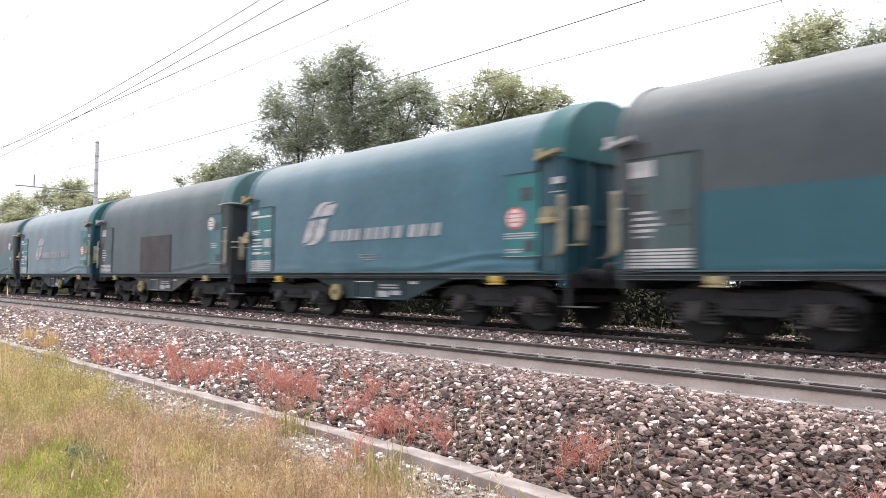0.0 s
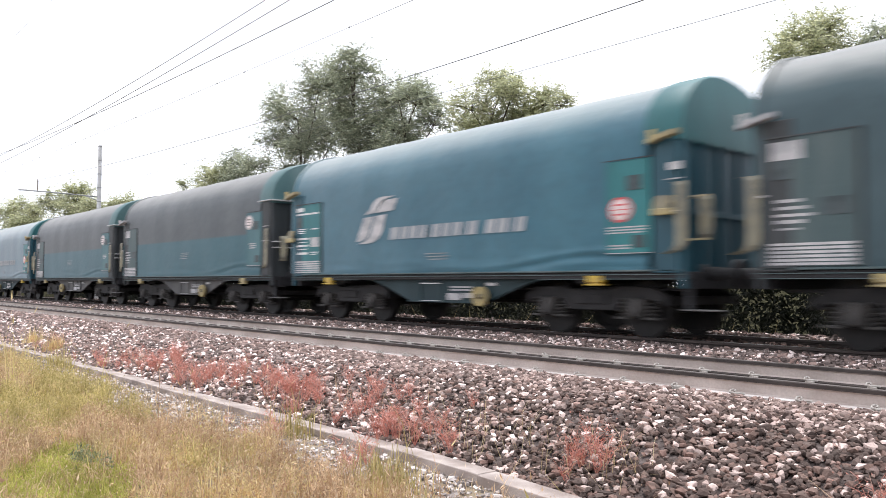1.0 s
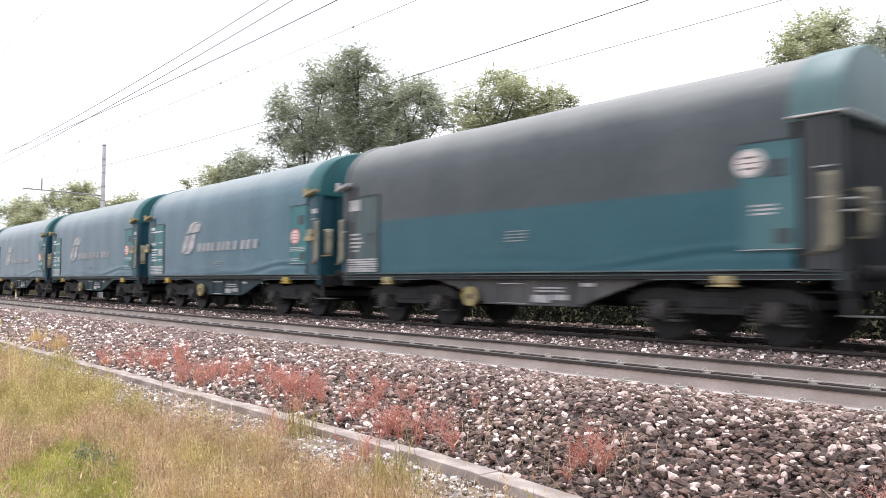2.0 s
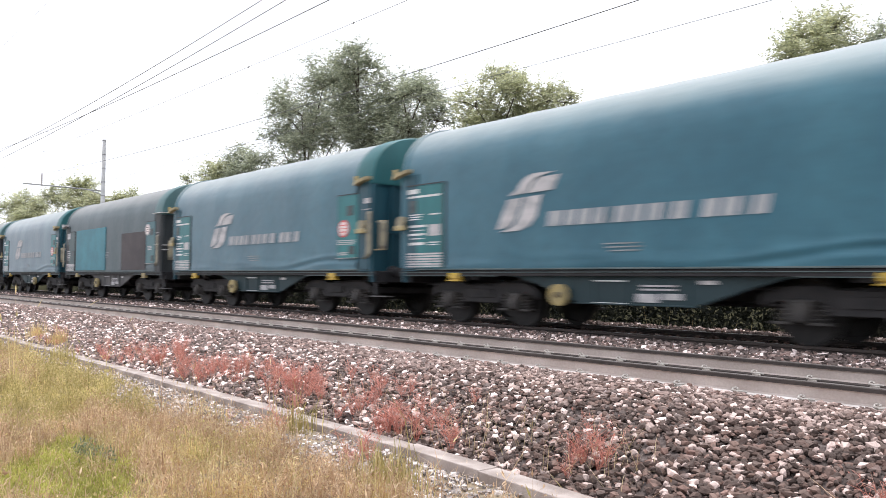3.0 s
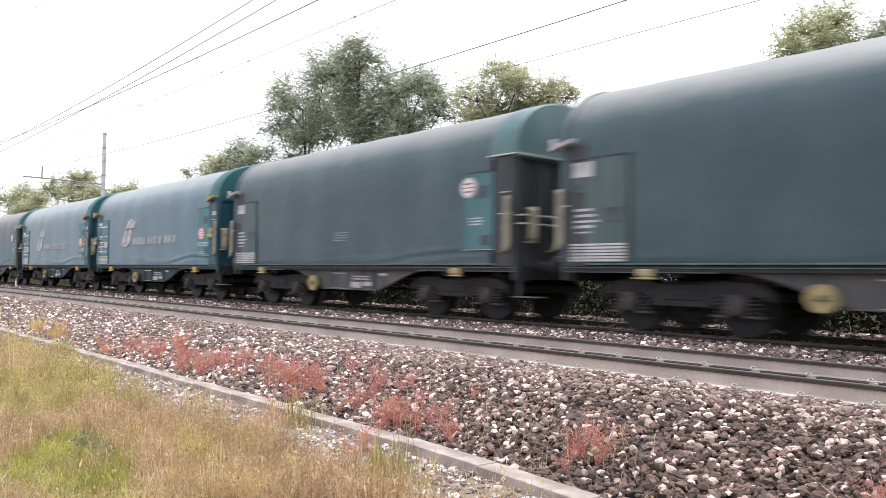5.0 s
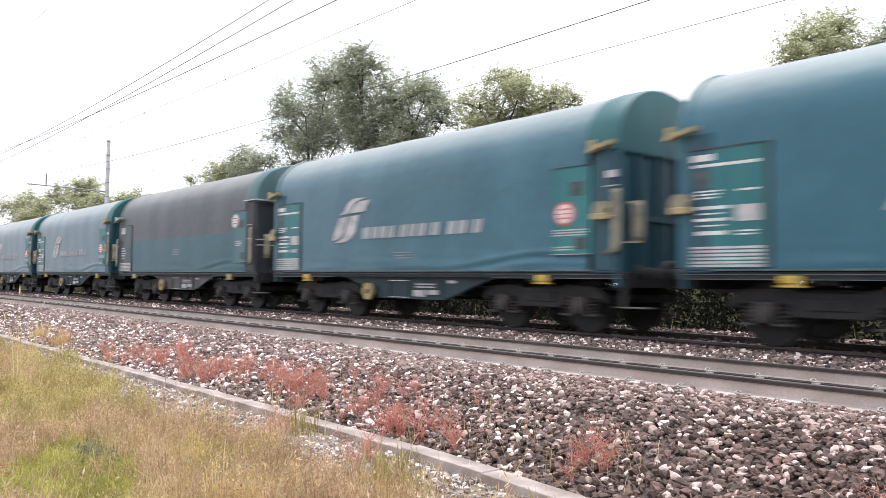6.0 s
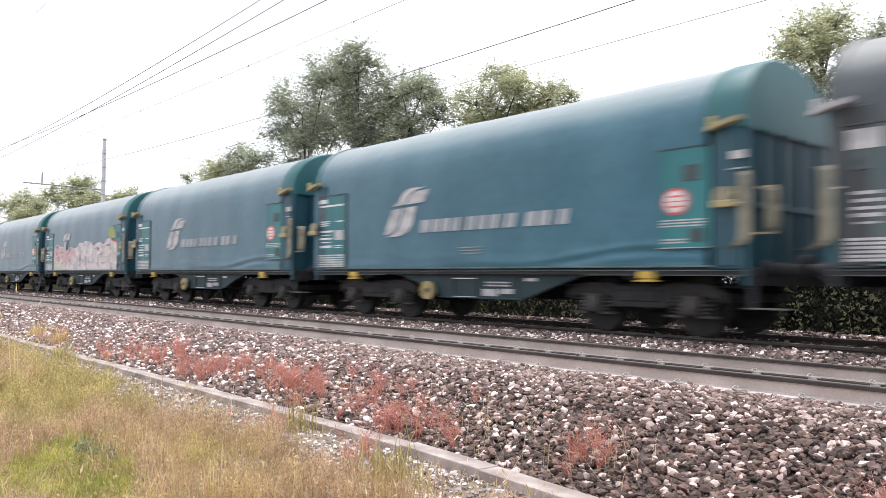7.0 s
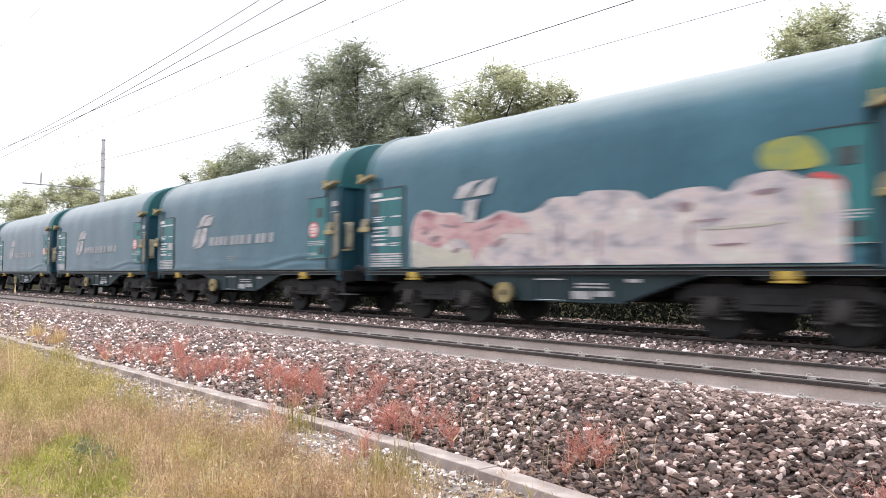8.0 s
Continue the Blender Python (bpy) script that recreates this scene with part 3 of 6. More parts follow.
def cover_bm(x0, x1, seed, wrinkle=1.0):
    """Stretched cloth over hoops: sags between the hoops, ripples along its lower hem."""
    bm = bm_new()
    sec = whole_section()
    nx = 56
    rings = []
    for i in range(nx + 1):
        x = x0 + (x1 - x0) * i / nx
        ring = []
        for p in sec:
            y, z = p.x, p.y
            hoop = 0.5 - 0.5 * math.cos(2 * math.pi * (x - x0) / ((x1 - x0) / 7))
            d = -0.008 * hoop
            d += 0.011 * noise.noise((x * 0.9 + seed, z * 1.2, y * 0.5))
            low = min(1.0, max(0.0, (1.6 - z) / 0.4))
            d += wrinkle * low * (0.026 * noise.noise((x * 0.7 + seed, z * 5.0, 3.0)) + 0.008 * noise.noise((x * 2.6 + z * 5, z * 7.0, seed)))
            # the hem is gathered up towards the leading end
            up = min(1.0, max(0.0, (x - 0.8) / 3.6))
            zf = 1.17 + 0.27 * up * up * (3 - 2 * up) + 0.02 * math.sin(x * 2.1 + seed)
            lift = wrinkle * min(1.0, 0.35 + up)
            d += lift * (0.022 * math.exp(-((z - zf) / 0.045) ** 2) - 0.022 * math.exp(-((z - zf + 0.09) / 0.05) ** 2) + 0.012 * math.exp(-((z - zf + 0.19) / 0.04) ** 2))
            if z < 1.16:
                d = min(max(d, -0.02), 0.012)
            k = (abs(y) / 1.46)
            ny = math.copysign(1, y) if z < 3.1 else y / max(0.05, math.hypot(y, z - 2.9))
            nz = 0 if z < 3.1 else (z - 2.9) / max(0.05, math.hypot(y, z - 2.9))
            ring.append(bm.verts.new((x, y + ny * d, z + nz * d)))
        rings.append(ring)
    for r0, r1 in zip(rings, rings[1:]):
        for k in range(len(sec) - 1):
            bm.faces.new((r0[k], r1[k], r1[k + 1], r0[k + 1]))
    bmesh.ops.recalc_face_normals(bm, faces=bm.faces[:])
    if sum(f.normal.z for f in bm.faces) < 0:
        bmesh.ops.reverse_faces(bm, faces=bm.faces[:])
    return bm


def hood_bm(x0, x1, grow, low=1.10, face=None):
    """Rigid end hood: a shell of the section, closed by an end face at x = face."""
    bm = bm_new()
    sec = [p for p in whole_section() if p.y >= low]
    foot = np.interp(low, [1.1, 2.2, 2.9, 3.3], [1.45, 1.46, 1.46, 1.45])
    sec = [Vector((-foot, low))] + sec + [Vector((foot, low))]
    g = 1 + grow / 1.45
    xs = [x0, x0 + (x1 - x0) * 0.12, x0 + (x1 - x0) * 0.94, x1]
    gs = [g - 0.004, g, g, g - 0.012]

    def ring(x, q):
        lean = 0.0 if x < x1 - 0.2 or face != "last" else 0.08
        return [bm.verts.new((x - lean * max(0.0, (p.y - 3.2) / 1.2), p.x * q, 2.0 + (p.y - 2.0) * (q if p.y > 2.0 else 1))) for p in sec]
    rings = [ring(x, q) for x, q in zip(xs, gs)]
    for r0, r1 in zip(rings, rings[1:]):
        for k in range(len(sec) - 1):
            f = bm.faces.new((r0[k], r1[k], r1[k + 1], r0[k + 1]))
            f.smooth = True
    bm.faces.new(ring(xs[-1], gs[-1]) if face == "last" else ring(xs[0], gs[0]))
    bmesh.ops.recalc_face_normals(bm, faces=bm.faces[:])
    return bm


SHARED = {}


def shared(name, build, material, parent, label="", smooth=False):
    """A part whose mesh is common to all the wagons."""
    key = (name, build, material.name)
    if key in SHARED:
        ob = new(name, SHARED[key])
        ob.parent = parent
        if label:
            tagged(ob, label)
        return ob
    ob = part(name, build(), material, parent, label, smooth)
    SHARED[key] = ob.data
    return ob


def wheel_bm():
    bm = bm_new()
    lathe(bm, [(-0.065, 0.40), (-0.065, 0.455), (0.06, 0.46), (0.062, 0.488), (0.09, 0.486), (0.09, 0.40), (0.05, 0.385), (0.03, 0.2), (0.06, 0.15), (0.06, 0.09), (-0.1, 0.09), (-0.1, 0.15), (-0.03, 0.2), (-0.045, 0.385)], (0, 0, 0), "y", 26)
    return bm


def axle_bm():
    bm = bm_new()
    tube(bm, [(0, -0.98, 0), (0, -0.6, 0), (0, -0.55, 0), (0, 0.55, 0), (0, 0.6, 0), (0, 0.98, 0)], [0.07, 0.07, 0.085, 0.085, 0.07, 0.07], 14)
    return bm


def side_frame_bm():
    bm = bm_new()
    prism(bm, [(-1.45, 0.50), (-1.45, 0.66), (-1.2, 0.80), (-0.55, 0.82), (-0.4, 0.76), (0.4, 0.76), (0.55, 0.82), (1.2, 0.80), (1.45, 0.66), (1.45, 0.50), (1.25, 0.60), (0.62, 0.60), (0.5, 0.42), (-0.5, 0.42), (-0.62, 0.60), (-1.25, 0.60)], -0.07, 0.07, 0.012)
    box(bm, -0.34, 0.34, -0.1, -0.06, 0.52, 0.68, 0.01)
    return bm


def axle_box_bm():
    bm = bm_new()
    box(bm, -0.15, 0.15, -0.13, 0.1, -0.14, 0.17, 0.03)
    lathe(bm, [(-0.17, 0.07), (-0.165, 0.11), (-0.12, 0.115)], (0, 0, 0.0), "y", 18)
    for s in (-1, 1):
        box(bm, s * 0.26 - 0.12, s * 0.26 + 0.12, -0.1, 0.1, -0.17, -0.13, 0.008)
    return bm


def spring_bm():
    bm = bm_new()
    pts = [(math.cos(a * 0.7) * 0.075, math.sin(a * 0.7) * 0.075, -0.13 + 0.0066 * a) for a in range(0, 50, 2)]
    tube(bm, pts, 0.016, 4)
    return bm


def bolster_bm():
    bm = bm_new()
    box(bm, -0.28, 0.28, -0.95, 0.95, 0.55, 0.80, 0.03)
    box(bm, -1.4, -1.28, -0.98, 0.98, 0.52, 0.66, 0.02)
    box(bm, 1.28, 1.4, -0.98, 0.98, 0.52, 0.66, 0.02)
    lathe(bm, [(0, 0.3), (0.0, 0.001)], (0, 0, 0.8), "y", 8)
    tube(bm, [(0, 0, 0.78), (0, 0, 0.95)], 0.26, 18)
    return bm


def bogie(parent, x):
    b = shared("bogie", bolster_bm, M["bogie"], parent, "grimy black two-axle bogie")
    b.location = (x, 0, 0)
    for s in (-1, 1):
        f = shared("side_frame", side_frame_bm, M["bogie"], b)
        f.matrix_basis = pose(0, s * 1.0, 0, 0, 0, 0 if s < 0 else 180)
        for ax in (-0.9, 0.9):
            w = shared("wheel", wheel_bm, M["wheel"], b, smooth=False)
            w.matrix_basis = pose(ax, s * 0.75, 0.46, 0, 0, 0 if s < 0 else 180)
            k = shared("axle_box", axle_box_bm, M["axle"], b)
            k.matrix_basis = pose(ax, s * 1.02, 0.46, 0, 0, 0 if s < 0 else 180)
            for q in (-0.26, 0.26):
                c = shared("spring", spring_bm, M["axle"], b)
                c.location = (ax + q, s * 1.02, 0.45)
    for ax in (-0.9, 0.9):
        a = shared("axle", axle_bm, M["wheel"], b)
        a.location = (ax, 0, 0.46)
    return b


def sill_bm():
    bm = bm_new()
    box(bm, -5.55, 5.55, -0.065, 0.065, 0.955, 1.065, 0.008)
    return bm


def headstock_bm():
    bm = bm_new()
    box(bm, -0.1, 0.1, -1.298, 1.298, 0.8, 1.06, 0.01)
    return bm


def crossbar_bm():
    bm = bm_new()
    box(bm, -0.12, 0.12, -1.298, 1.298, 0.88, 0.955)
    return bm


def centre_beam_bm():
    bm = bm_new()
    box(bm, -5.34, 5.34, -0.25, 0.25, 0.957, 1.064)
    return bm


def floor_bm():
    bm = bm_new()
    box(bm, -5.38, 5.38, -1.298, 1.298, 1.066, 1.09)
    return bm


def rib_bm():
    bm = bm_new()
    box(bm, 0.03, 0.08, -0.05, 0.05, 1.06, 3.15, 0.01)
    return bm


def rail_bar_bm():
    bm = bm_new()
    box(bm, 0.082, 0.1, -1.28, 1.28, 1.95, 2.05, 0.005)
    return bm


def hem_rail_bm():
    bm = bm_new()
    box(bm, -5.42, 5.42, -1.475, -1.44, 1.07, 1.10, 0.006)
    return bm


def gutter_bm():
    bm = bm_new()
    box(bm, -5.5, 5.5, -1.455, -1.425, 1.015, 1.03, 0.004)
    box(bm, -5.5, -2.7, -1.445, -1.43, 0.945, 0.957)
    box(bm, 2.7, 5.5, -1.445, -1.43, 0.945, 0.957)
    return bm


def belly_bm():
    bm = bm_new()
    out_line = [(-2.75, 0.955), (-2.3, 0.93), (-1.8, 0.80), (-1.1, 0.53), (-0.9, 0.49), (1.15, 0.49), (1.35, 0.53), (2.1, 0.80), (2.5, 0.92), (2.9, 0.955)]
    prism(bm, out_line, -1.31, -1.27)
    for x in (-0.62, 0.05, 0.62, 1.1):
        box(bm, x - 0.02, x + 0.02, -1.335, -1.311, 0.5, 0.95)
    box(bm, -1.0, 1.25, -1.36, -1.31, 0.475, 0.5, 0.004)
    return bm


def belly_far_bm():
    bm = bm_new()
    prism(bm, [(-2.75, 0.955), (-1.8, 0.80), (-0.9, 0.49), (1.15, 0.49), (2.1, 0.80), (2.9, 0.955)], 1.27, 1.31)
    return bm


def gear_bm():
    """Brake gear and tanks between the bogies."""
    bm = bm_new()
    tube(bm, [(-0.9, -0.5, 0.68), (0.3, -0.5, 0.68)], 0.17, 16)
    tube(bm, [(-2.2, 0.2, 0.5), (2.2, 0.2, 0.5)], 0.035, 8)
    tube(bm, [(-5.3, -0.9, 0.78), (5.3, -0.9, 0.78)], 0.025, 8)
    box(bm, 0.5, 1.1, 0.3, 0.8, 0.5, 0.85, 0.03)
    return bm


def disc_bm():
    bm = bm_new()
    lathe(bm, [(-0.05, 0.02), (-0.05, 0.15), (-0.06, 0.155), (-0.06, 0.19), (0.01, 0.195), (0.05, 0.15), (0.05, 0.02)], (0, 0, 0), "y", 28)
    box(bm, -0.16, 0.16, -0.066, -0.05, -0.012, 0.012)
    return bm


def hub_bm():
    bm = bm_new()
    lathe(bm, [(-0.075, 0.02), (-0.07, 0.05), (-0.052, 0.055)], (0, 0, 0), "y", 16)
    return bm


def jack_bm():
    bm = bm_new()
    box(bm, -0.14, 0.14, -0.05, 0.06, -0.03, 0.085, 0.012)
    box(bm, -0.17, 0.17, -0.07, 0.05, -0.085, -0.055, 0.008)
    box(bm, -0.11, 0.11, -0.03, 0.05, -0.06, -0.02)
    return bm


def buffer_bm():
    bm = bm_new()
    lathe(bm, [(-0.56, 0.16), (-0.52, 0.15), (-0.5, 0.11), (-0.25, 0.11), (-0.24, 0.085), (-0.06, 0.085), (-0.05, 0.2), (-0.02, 0.225), (0.0, 0.21)], (0, 0, 0), "x", 24)
    return bm


def hook_bm():
    bm = bm_new()
    tube(bm, [(0, 0, 0), (0.25, 0, 0.0), (0.36, 0, 0.04), (0.4, 0, 0.1)], 0.035, 8)
    tube(bm, [(0.3, -0.08, 0.0), (0.46, -0.08, -0.12), (0.56, 0, -0.14), (0.46, 0.08, -0.12), (0.3, 0.08, 0.0)], 0.025, 8)
    return bm


def end_wall_bm():
    bm = bm_new()
    box(bm, -0.03, 0.03, -1.3, 1.3, 1.06, 3.18)
    return bm


def lip_bm():
    """Ledge round the foot of the end hood."""
    bm = bm_new()
    box(bm, -0.42, 0.30, -1.52, -1.40, 3.17, 3.20, 0.008)
    box(bm, 0.22, 0.30, -1.40, 1.40, 3.17, 3.20, 0.008)
    box(bm, -0.42, 0.30, 1.40, 1.52, 3.17, 3.20, 0.008)
    return bm


def handrail_bm():
    """Flat upright grab bar, its foot bent aside and its head bent back to the post."""
    bm = bm_new()
    ribbon(bm, [(-0.34, -0.02, 0.0), (-0.1, -0.10, 0.05), (-0.02, -0.12, 0.12), (0.0, -0.12, 0.2), (0.0, -0.12, 1.05), (-0.03, -0.09, 1.11), (-0.2, 0.02, 1.12)], (0.075, 0.0, 0), (0.0, 0.008, 0))
    return bm


def loop_bm():
    """Broad bent safety loop on the end wall."""
    bm = bm_new()
    ribbon(bm, [(0.02, 0.1, 0.02), (0.2, 0.02, 0.0), (0.235, 0, 0.07), (0.245, 0, 0.33), (0.235, 0, 0.6), (0.2, 0.02, 0.67), (0.02, 0.1, 0.65)], (0.045, 0.07, 0), (0.006, -0.004, 0.009))
    return bm


def loop_edge_bm():
    bm = bm_new()
    box(bm, -0.02, 0.28, -0.015, 0.01, -0.012, 0.018, 0.003)
    box(bm, 0.04, 0.28, -0.012, 0.01, 0.655, 0.68, 0.003)
    return bm


def lever_bm():
    bm = bm_new()
    ribbon(bm, [(-0.2, 0.0, -0.05), (0.0, -0.03, 0.0), (0.2, -0.03, 0.04), (0.26, 0.02, 0.07)], (0.0, 0.07, 0.0), (0, 0, 0.036))
    tube(bm, [(-0.12, 0.08, 0.0), (-0.12, -0.05, 0.0), (-0.12, -0.06, 0.13)], 0.05, 8)
    return bm


def latch_bm():
    """Thick handle under its arched guard."""
    bm = bm_new()
    box(bm, -0.16, 0.17, -0.09, -0.02, -0.09, 0.02, 0.02)
    tube(bm, [(0.1, -0.05, 0.0), (0.16, -0.07, 0.1), (0.15, -0.05, 0.2)], 0.025, 8)
    return bm


def guard_bm():
    bm = bm_new()
    rim = [(-0.17 + 0.0, 0.0)] + [(-0.03 - 0.14 * math.cos(a), 0.1 + 0.13 * math.sin(a)) for a in [math.pi * k / 10 for k in range(11)]] + [(0.11, 0.0)]
    slanted(bm, rim, -0.03)
    return bm


def step_bm():
    bm = bm_new()
    ribbon(bm, [(0.0, 0, 0.95), (0.0, 0, 0.50), (0.0, 0, 0.47)], (0.05, 0, 0), (0, 0.008, 0))
    return bm


def tread_bm():
    bm = bm_new()
    box(bm, -0.06, 0.5, -0.14, 0.12, 0.465, 0.485, 0.004)
    return bm


def cross_rail_bm():
    """Two handrails across the end, one over the other."""
    bm = bm_new()
    for z in (1.86, 2.02):
        tube(bm, [(-0.1, -1.42, z), (0.22, -1.42, z), (0.24, -1.3, z), (0.24, -0.5, z), (0.2, -0.45, z), (-0.02, -0.45, z)], 0.016, 8)
    return bm


def plate_bm(w, h):
    bm = bm_new()
    box(bm, -w / 2, w / 2, -0.008, 0.008, -h / 2, h / 2, 0.003)
    return bm


def bars(rows, y, seed=0, thick=0.003):
    """Writing too small to read, as plain bars: rows of (x0, x1, z, height)."""
    bm = bm_new()
    for x0, x1, z, h in rows:
        box(bm, x0, x1, y - thick, y, z - h / 2, z + h / 2)
    return bm


NEAR = -1.462


def plates(name, rows, y, material, parent, thick=0.003):
    for row in rows:
        part(name, bars([row], y, thick=thick), material, parent)


def panel_right(w, paint, style):
    """Teal lettered board at the leading end, with a round red-rimmed sign."""
    bm = bm_new()
    box(bm, 4.12, 4.93, NEAR - 0.012, NEAR + 0.03, 1.38, 2.90, 0.004)
    p = part("side_board", bm, paint, w)
    part("board_edge", bars([(4.10, 4.95, 2.915, 0.018)], NEAR - 0.02, thick=0.012), M["post_dark"], p)
    part("board_foot", bars([(4.12, 4.93, 1.372, 0.014)], NEAR - 0.014, thick=0.008), M["white_old"], p)
    bm = bm_new()
    sx = 4.40 if style == "blue" else 4.28
    sz = 2.09 if style == "blue" else 2.62
    lathe(bm, [(-0.004, 0.212), (0.004, 0.212)], (sx, NEAR - 0.02, sz), "y", 30)
    s = part("round_sign", bm, M["red"] if style == "blue" else M["white_old"], p, "round white sign with a red rim")
    bm = bm_new()
    lathe(bm, [(-0.004, 0.172), (0.004, 0.172)], (sx, NEAR - 0.027, sz), "y", 30)
    part("sign_face", bm, M["sign_white"], s)
    part("sign_bar", bars([(sx - 0.15, sx + 0.15, sz, 0.014), (sx - 0.1, sx + 0.1, sz + 0.08, 0.03), (sx - 0.1, sx + 0.1, sz - 0.08, 0.03)], NEAR - 0.033), M["red"] if style == "blue" else M["frame_grey"], s)
    if style == "blue":
        rows = [(4.16, 4.86, 1.80, 0.022), (4.16, 4.86, 1.755, 0.022), (4.16, 4.80, 1.71, 0.022), (4.18, 4.55, 1.50, 0.025), (4.18, 4.55, 1.455, 0.025)]
    else:
        rows = [(4.3, 4.62, 2.0, 0.03), (4.3, 4.66, 1.94, 0.03), (4.3, 4.6, 1.88, 0.03)]
    tagged(part("lettering", bars(rows, NEAR - 0.013), M["white_old"], p), kind="stuff")
    part("label_holder", bars([(4.52, 4.78, 2.52, 0.24)], NEAR - 0.013, thick=0.012), M["panel_dark"], p)
    part("label_holder", bars([(4.62, 4.84, 1.56, 0.2)], NEAR - 0.013, thick=0.012), M["panel_dark"], p)


def panel_left(w, paint, style):
    """Lettered data board at the trailing end."""
    bm = bm_new()
    box(bm, -5.33, -4.18, NEAR - 0.012, NEAR + 0.03, 1.12, 2.90, 0.004)
    p = part("data_board", bm, paint, w)
    part("board_edge", bars([(-5.33, -4.12, 2.915, 0.022)], NEAR - 0.02, thick=0.012), M["post_dark"], p)
    bm = bm_new()
    box(bm, -4.175, -4.12, NEAR - 0.02, NEAR + 0.03, 1.12, 2.90, 0.004)
    part("board_frame", bm, M["post_dark"], p)
    rows = [(-5.28, -4.95, 2.78, 0.10), (-5.25, -4.28, 2.66, 0.045)] if style == "blue" else [(-5.25, -4.85, 2.72, 0.26)]
    if style == "blue":
        rows += [(-5.2, -4.82, 2.27, 0.022), (-5.2, -4.86, 2.22, 0.022), (-5.2, -4.9, 2.17, 0.022), (-4.58, -4.3, 2.26, 0.03), (-5.22, -4.7, 2.02, 0.05), (-5.16, -4.8, 1.93, 0.022),
                 (-5.22, -4.72, 1.84, 0.045), (-5.16, -4.78, 1.75, 0.022), (-5.2, -4.74, 1.64, 0.06), (-4.6, -4.3, 1.66, 0.022), (-4.6, -4.34, 1.61, 0.022)]
    else:
        rows += [(-5.2, -4.86, 2.02, 0.045), (-5.18, -4.8, 1.92, 0.045), (-5.2, -4.72, 1.82, 0.04), (-5.2, -4.84, 1.73, 0.05), (-5.16, -4.9, 1.63, 0.03)]
    tagged(part("lettering", bars(rows, NEAR - 0.013), M["white"] if style == "blue" else M["white_old"], p), kind="stuff")
    tagged(part("table", bars([(-5.28, -4.22, z, 0.035) for z in (1.42, 1.365, 1.31, 1.255, 1.20, 1.15)], NEAR - 0.013), M["white_old"], p, "table of small lettering"), kind="stuff")
    part("label_holder", bars([(-5.22, -5.0, 2.45, 0.26)], NEAR - 0.013, thick=0.012), M["panel_dark"], p)
    part("notice", bars([(-4.60, -4.26, 1.92, 0.24)], NEAR - 0.013, thick=0.008), M["white_old"] if style == "blue" else M["panel_dark"], p)


def slanted(bm, corners, y, inset=0.0):
    f = [bm.verts.new((x, y, z)) for x, z in corners]
    b = [bm.verts.new((x, y + 0.004, z)) for x, z in corners]
    fs = [bm.faces.new(f), bm.faces.new(b[::-1])]
    n = len(f)
    for i in range(n):
        fs.append(bm.faces.new((f[(i + 1) % n], f[i], b[i], b[(i + 1) % n])))
    bmesh.ops.recalc_face_normals(bm, faces=fs)


def emblem(w):
    """Operator's emblem and name as plain light shapes on the cover."""
    y = NEAR - 0.012
    bm = bm_new()

    def arc(cx, cz, rx, rz, a0, a1, n=7):
        return [(cx + rx * math.cos(radians(a0 + (a1 - a0) * i / n)), cz + rz * math.sin(radians(a0 + (a1 - a0) * i / n))) for i in range(n + 1)]
    up_l = [(-2.40, 2.47), (-2.05, 2.49)] + arc(-1.55, 2.50, 0.38, 0.30, 180, 95)[1:] + [(-1.30, 2.84)] + arc(-1.72, 2.47, 0.48, 0.38, 90, 160)
    slanted(bm, up_l, y)
    up_r = [(-1.98, 2.49), (-1.36, 2.51), (-1.22, 2.78)] + arc(-1.54, 2.49, 0.34, 0.28, 85, 165)
    slanted(bm, up_r, y)
    lo_l = [(-2.42, 2.40), (-2.08, 2.42), (-2.22, 2.05), (-2.34, 1.92), (-2.50, 1.86), (-2.70, 1.84), (-2.62, 2.0)]
    slanted(bm, lo_l, y)
    lo_r = [(-2.01, 2.42), (-1.62, 2.44), (-1.74, 2.05), (-1.90, 1.88), (-2.15, 1.80), (-2.64, 1.79), (-2.40, 1.84), (-2.25, 1.92), (-2.14, 2.05)]
    slanted(bm, lo_r, y)
    em = part("emblem", bm, M["white_old"], w, "worn light-grey slanted emblem")
    x = -1.50
    for k, wd in enumerate((0.36, 0.25, 0.26, 0.26, 0.11, 0.26, 0.28, 0.25, 0.11, 0.30, -0.16, 0.27, 0.28, 0.11, 0.26)):
        if wd < 0:
            x -= wd
            continue
        bm = bm_new()
        slanted(bm, [(x, 1.85), (x + wd - 0.06, 1.85), (x + wd, 2.12), (x + 0.06, 2.12)], y)
        part("name_bar", bm, M["white_name"], em)
        x += wd + 0.03
    tagged(part("small_print", bars([(-0.32, 0.36, 1.50, 0.022), (-0.28, 0.40, 1.44, 0.022), (-0.2, 0.36, 1.38, 0.022)], NEAR - 0.004), M["white_faint"], w), kind="stuff")


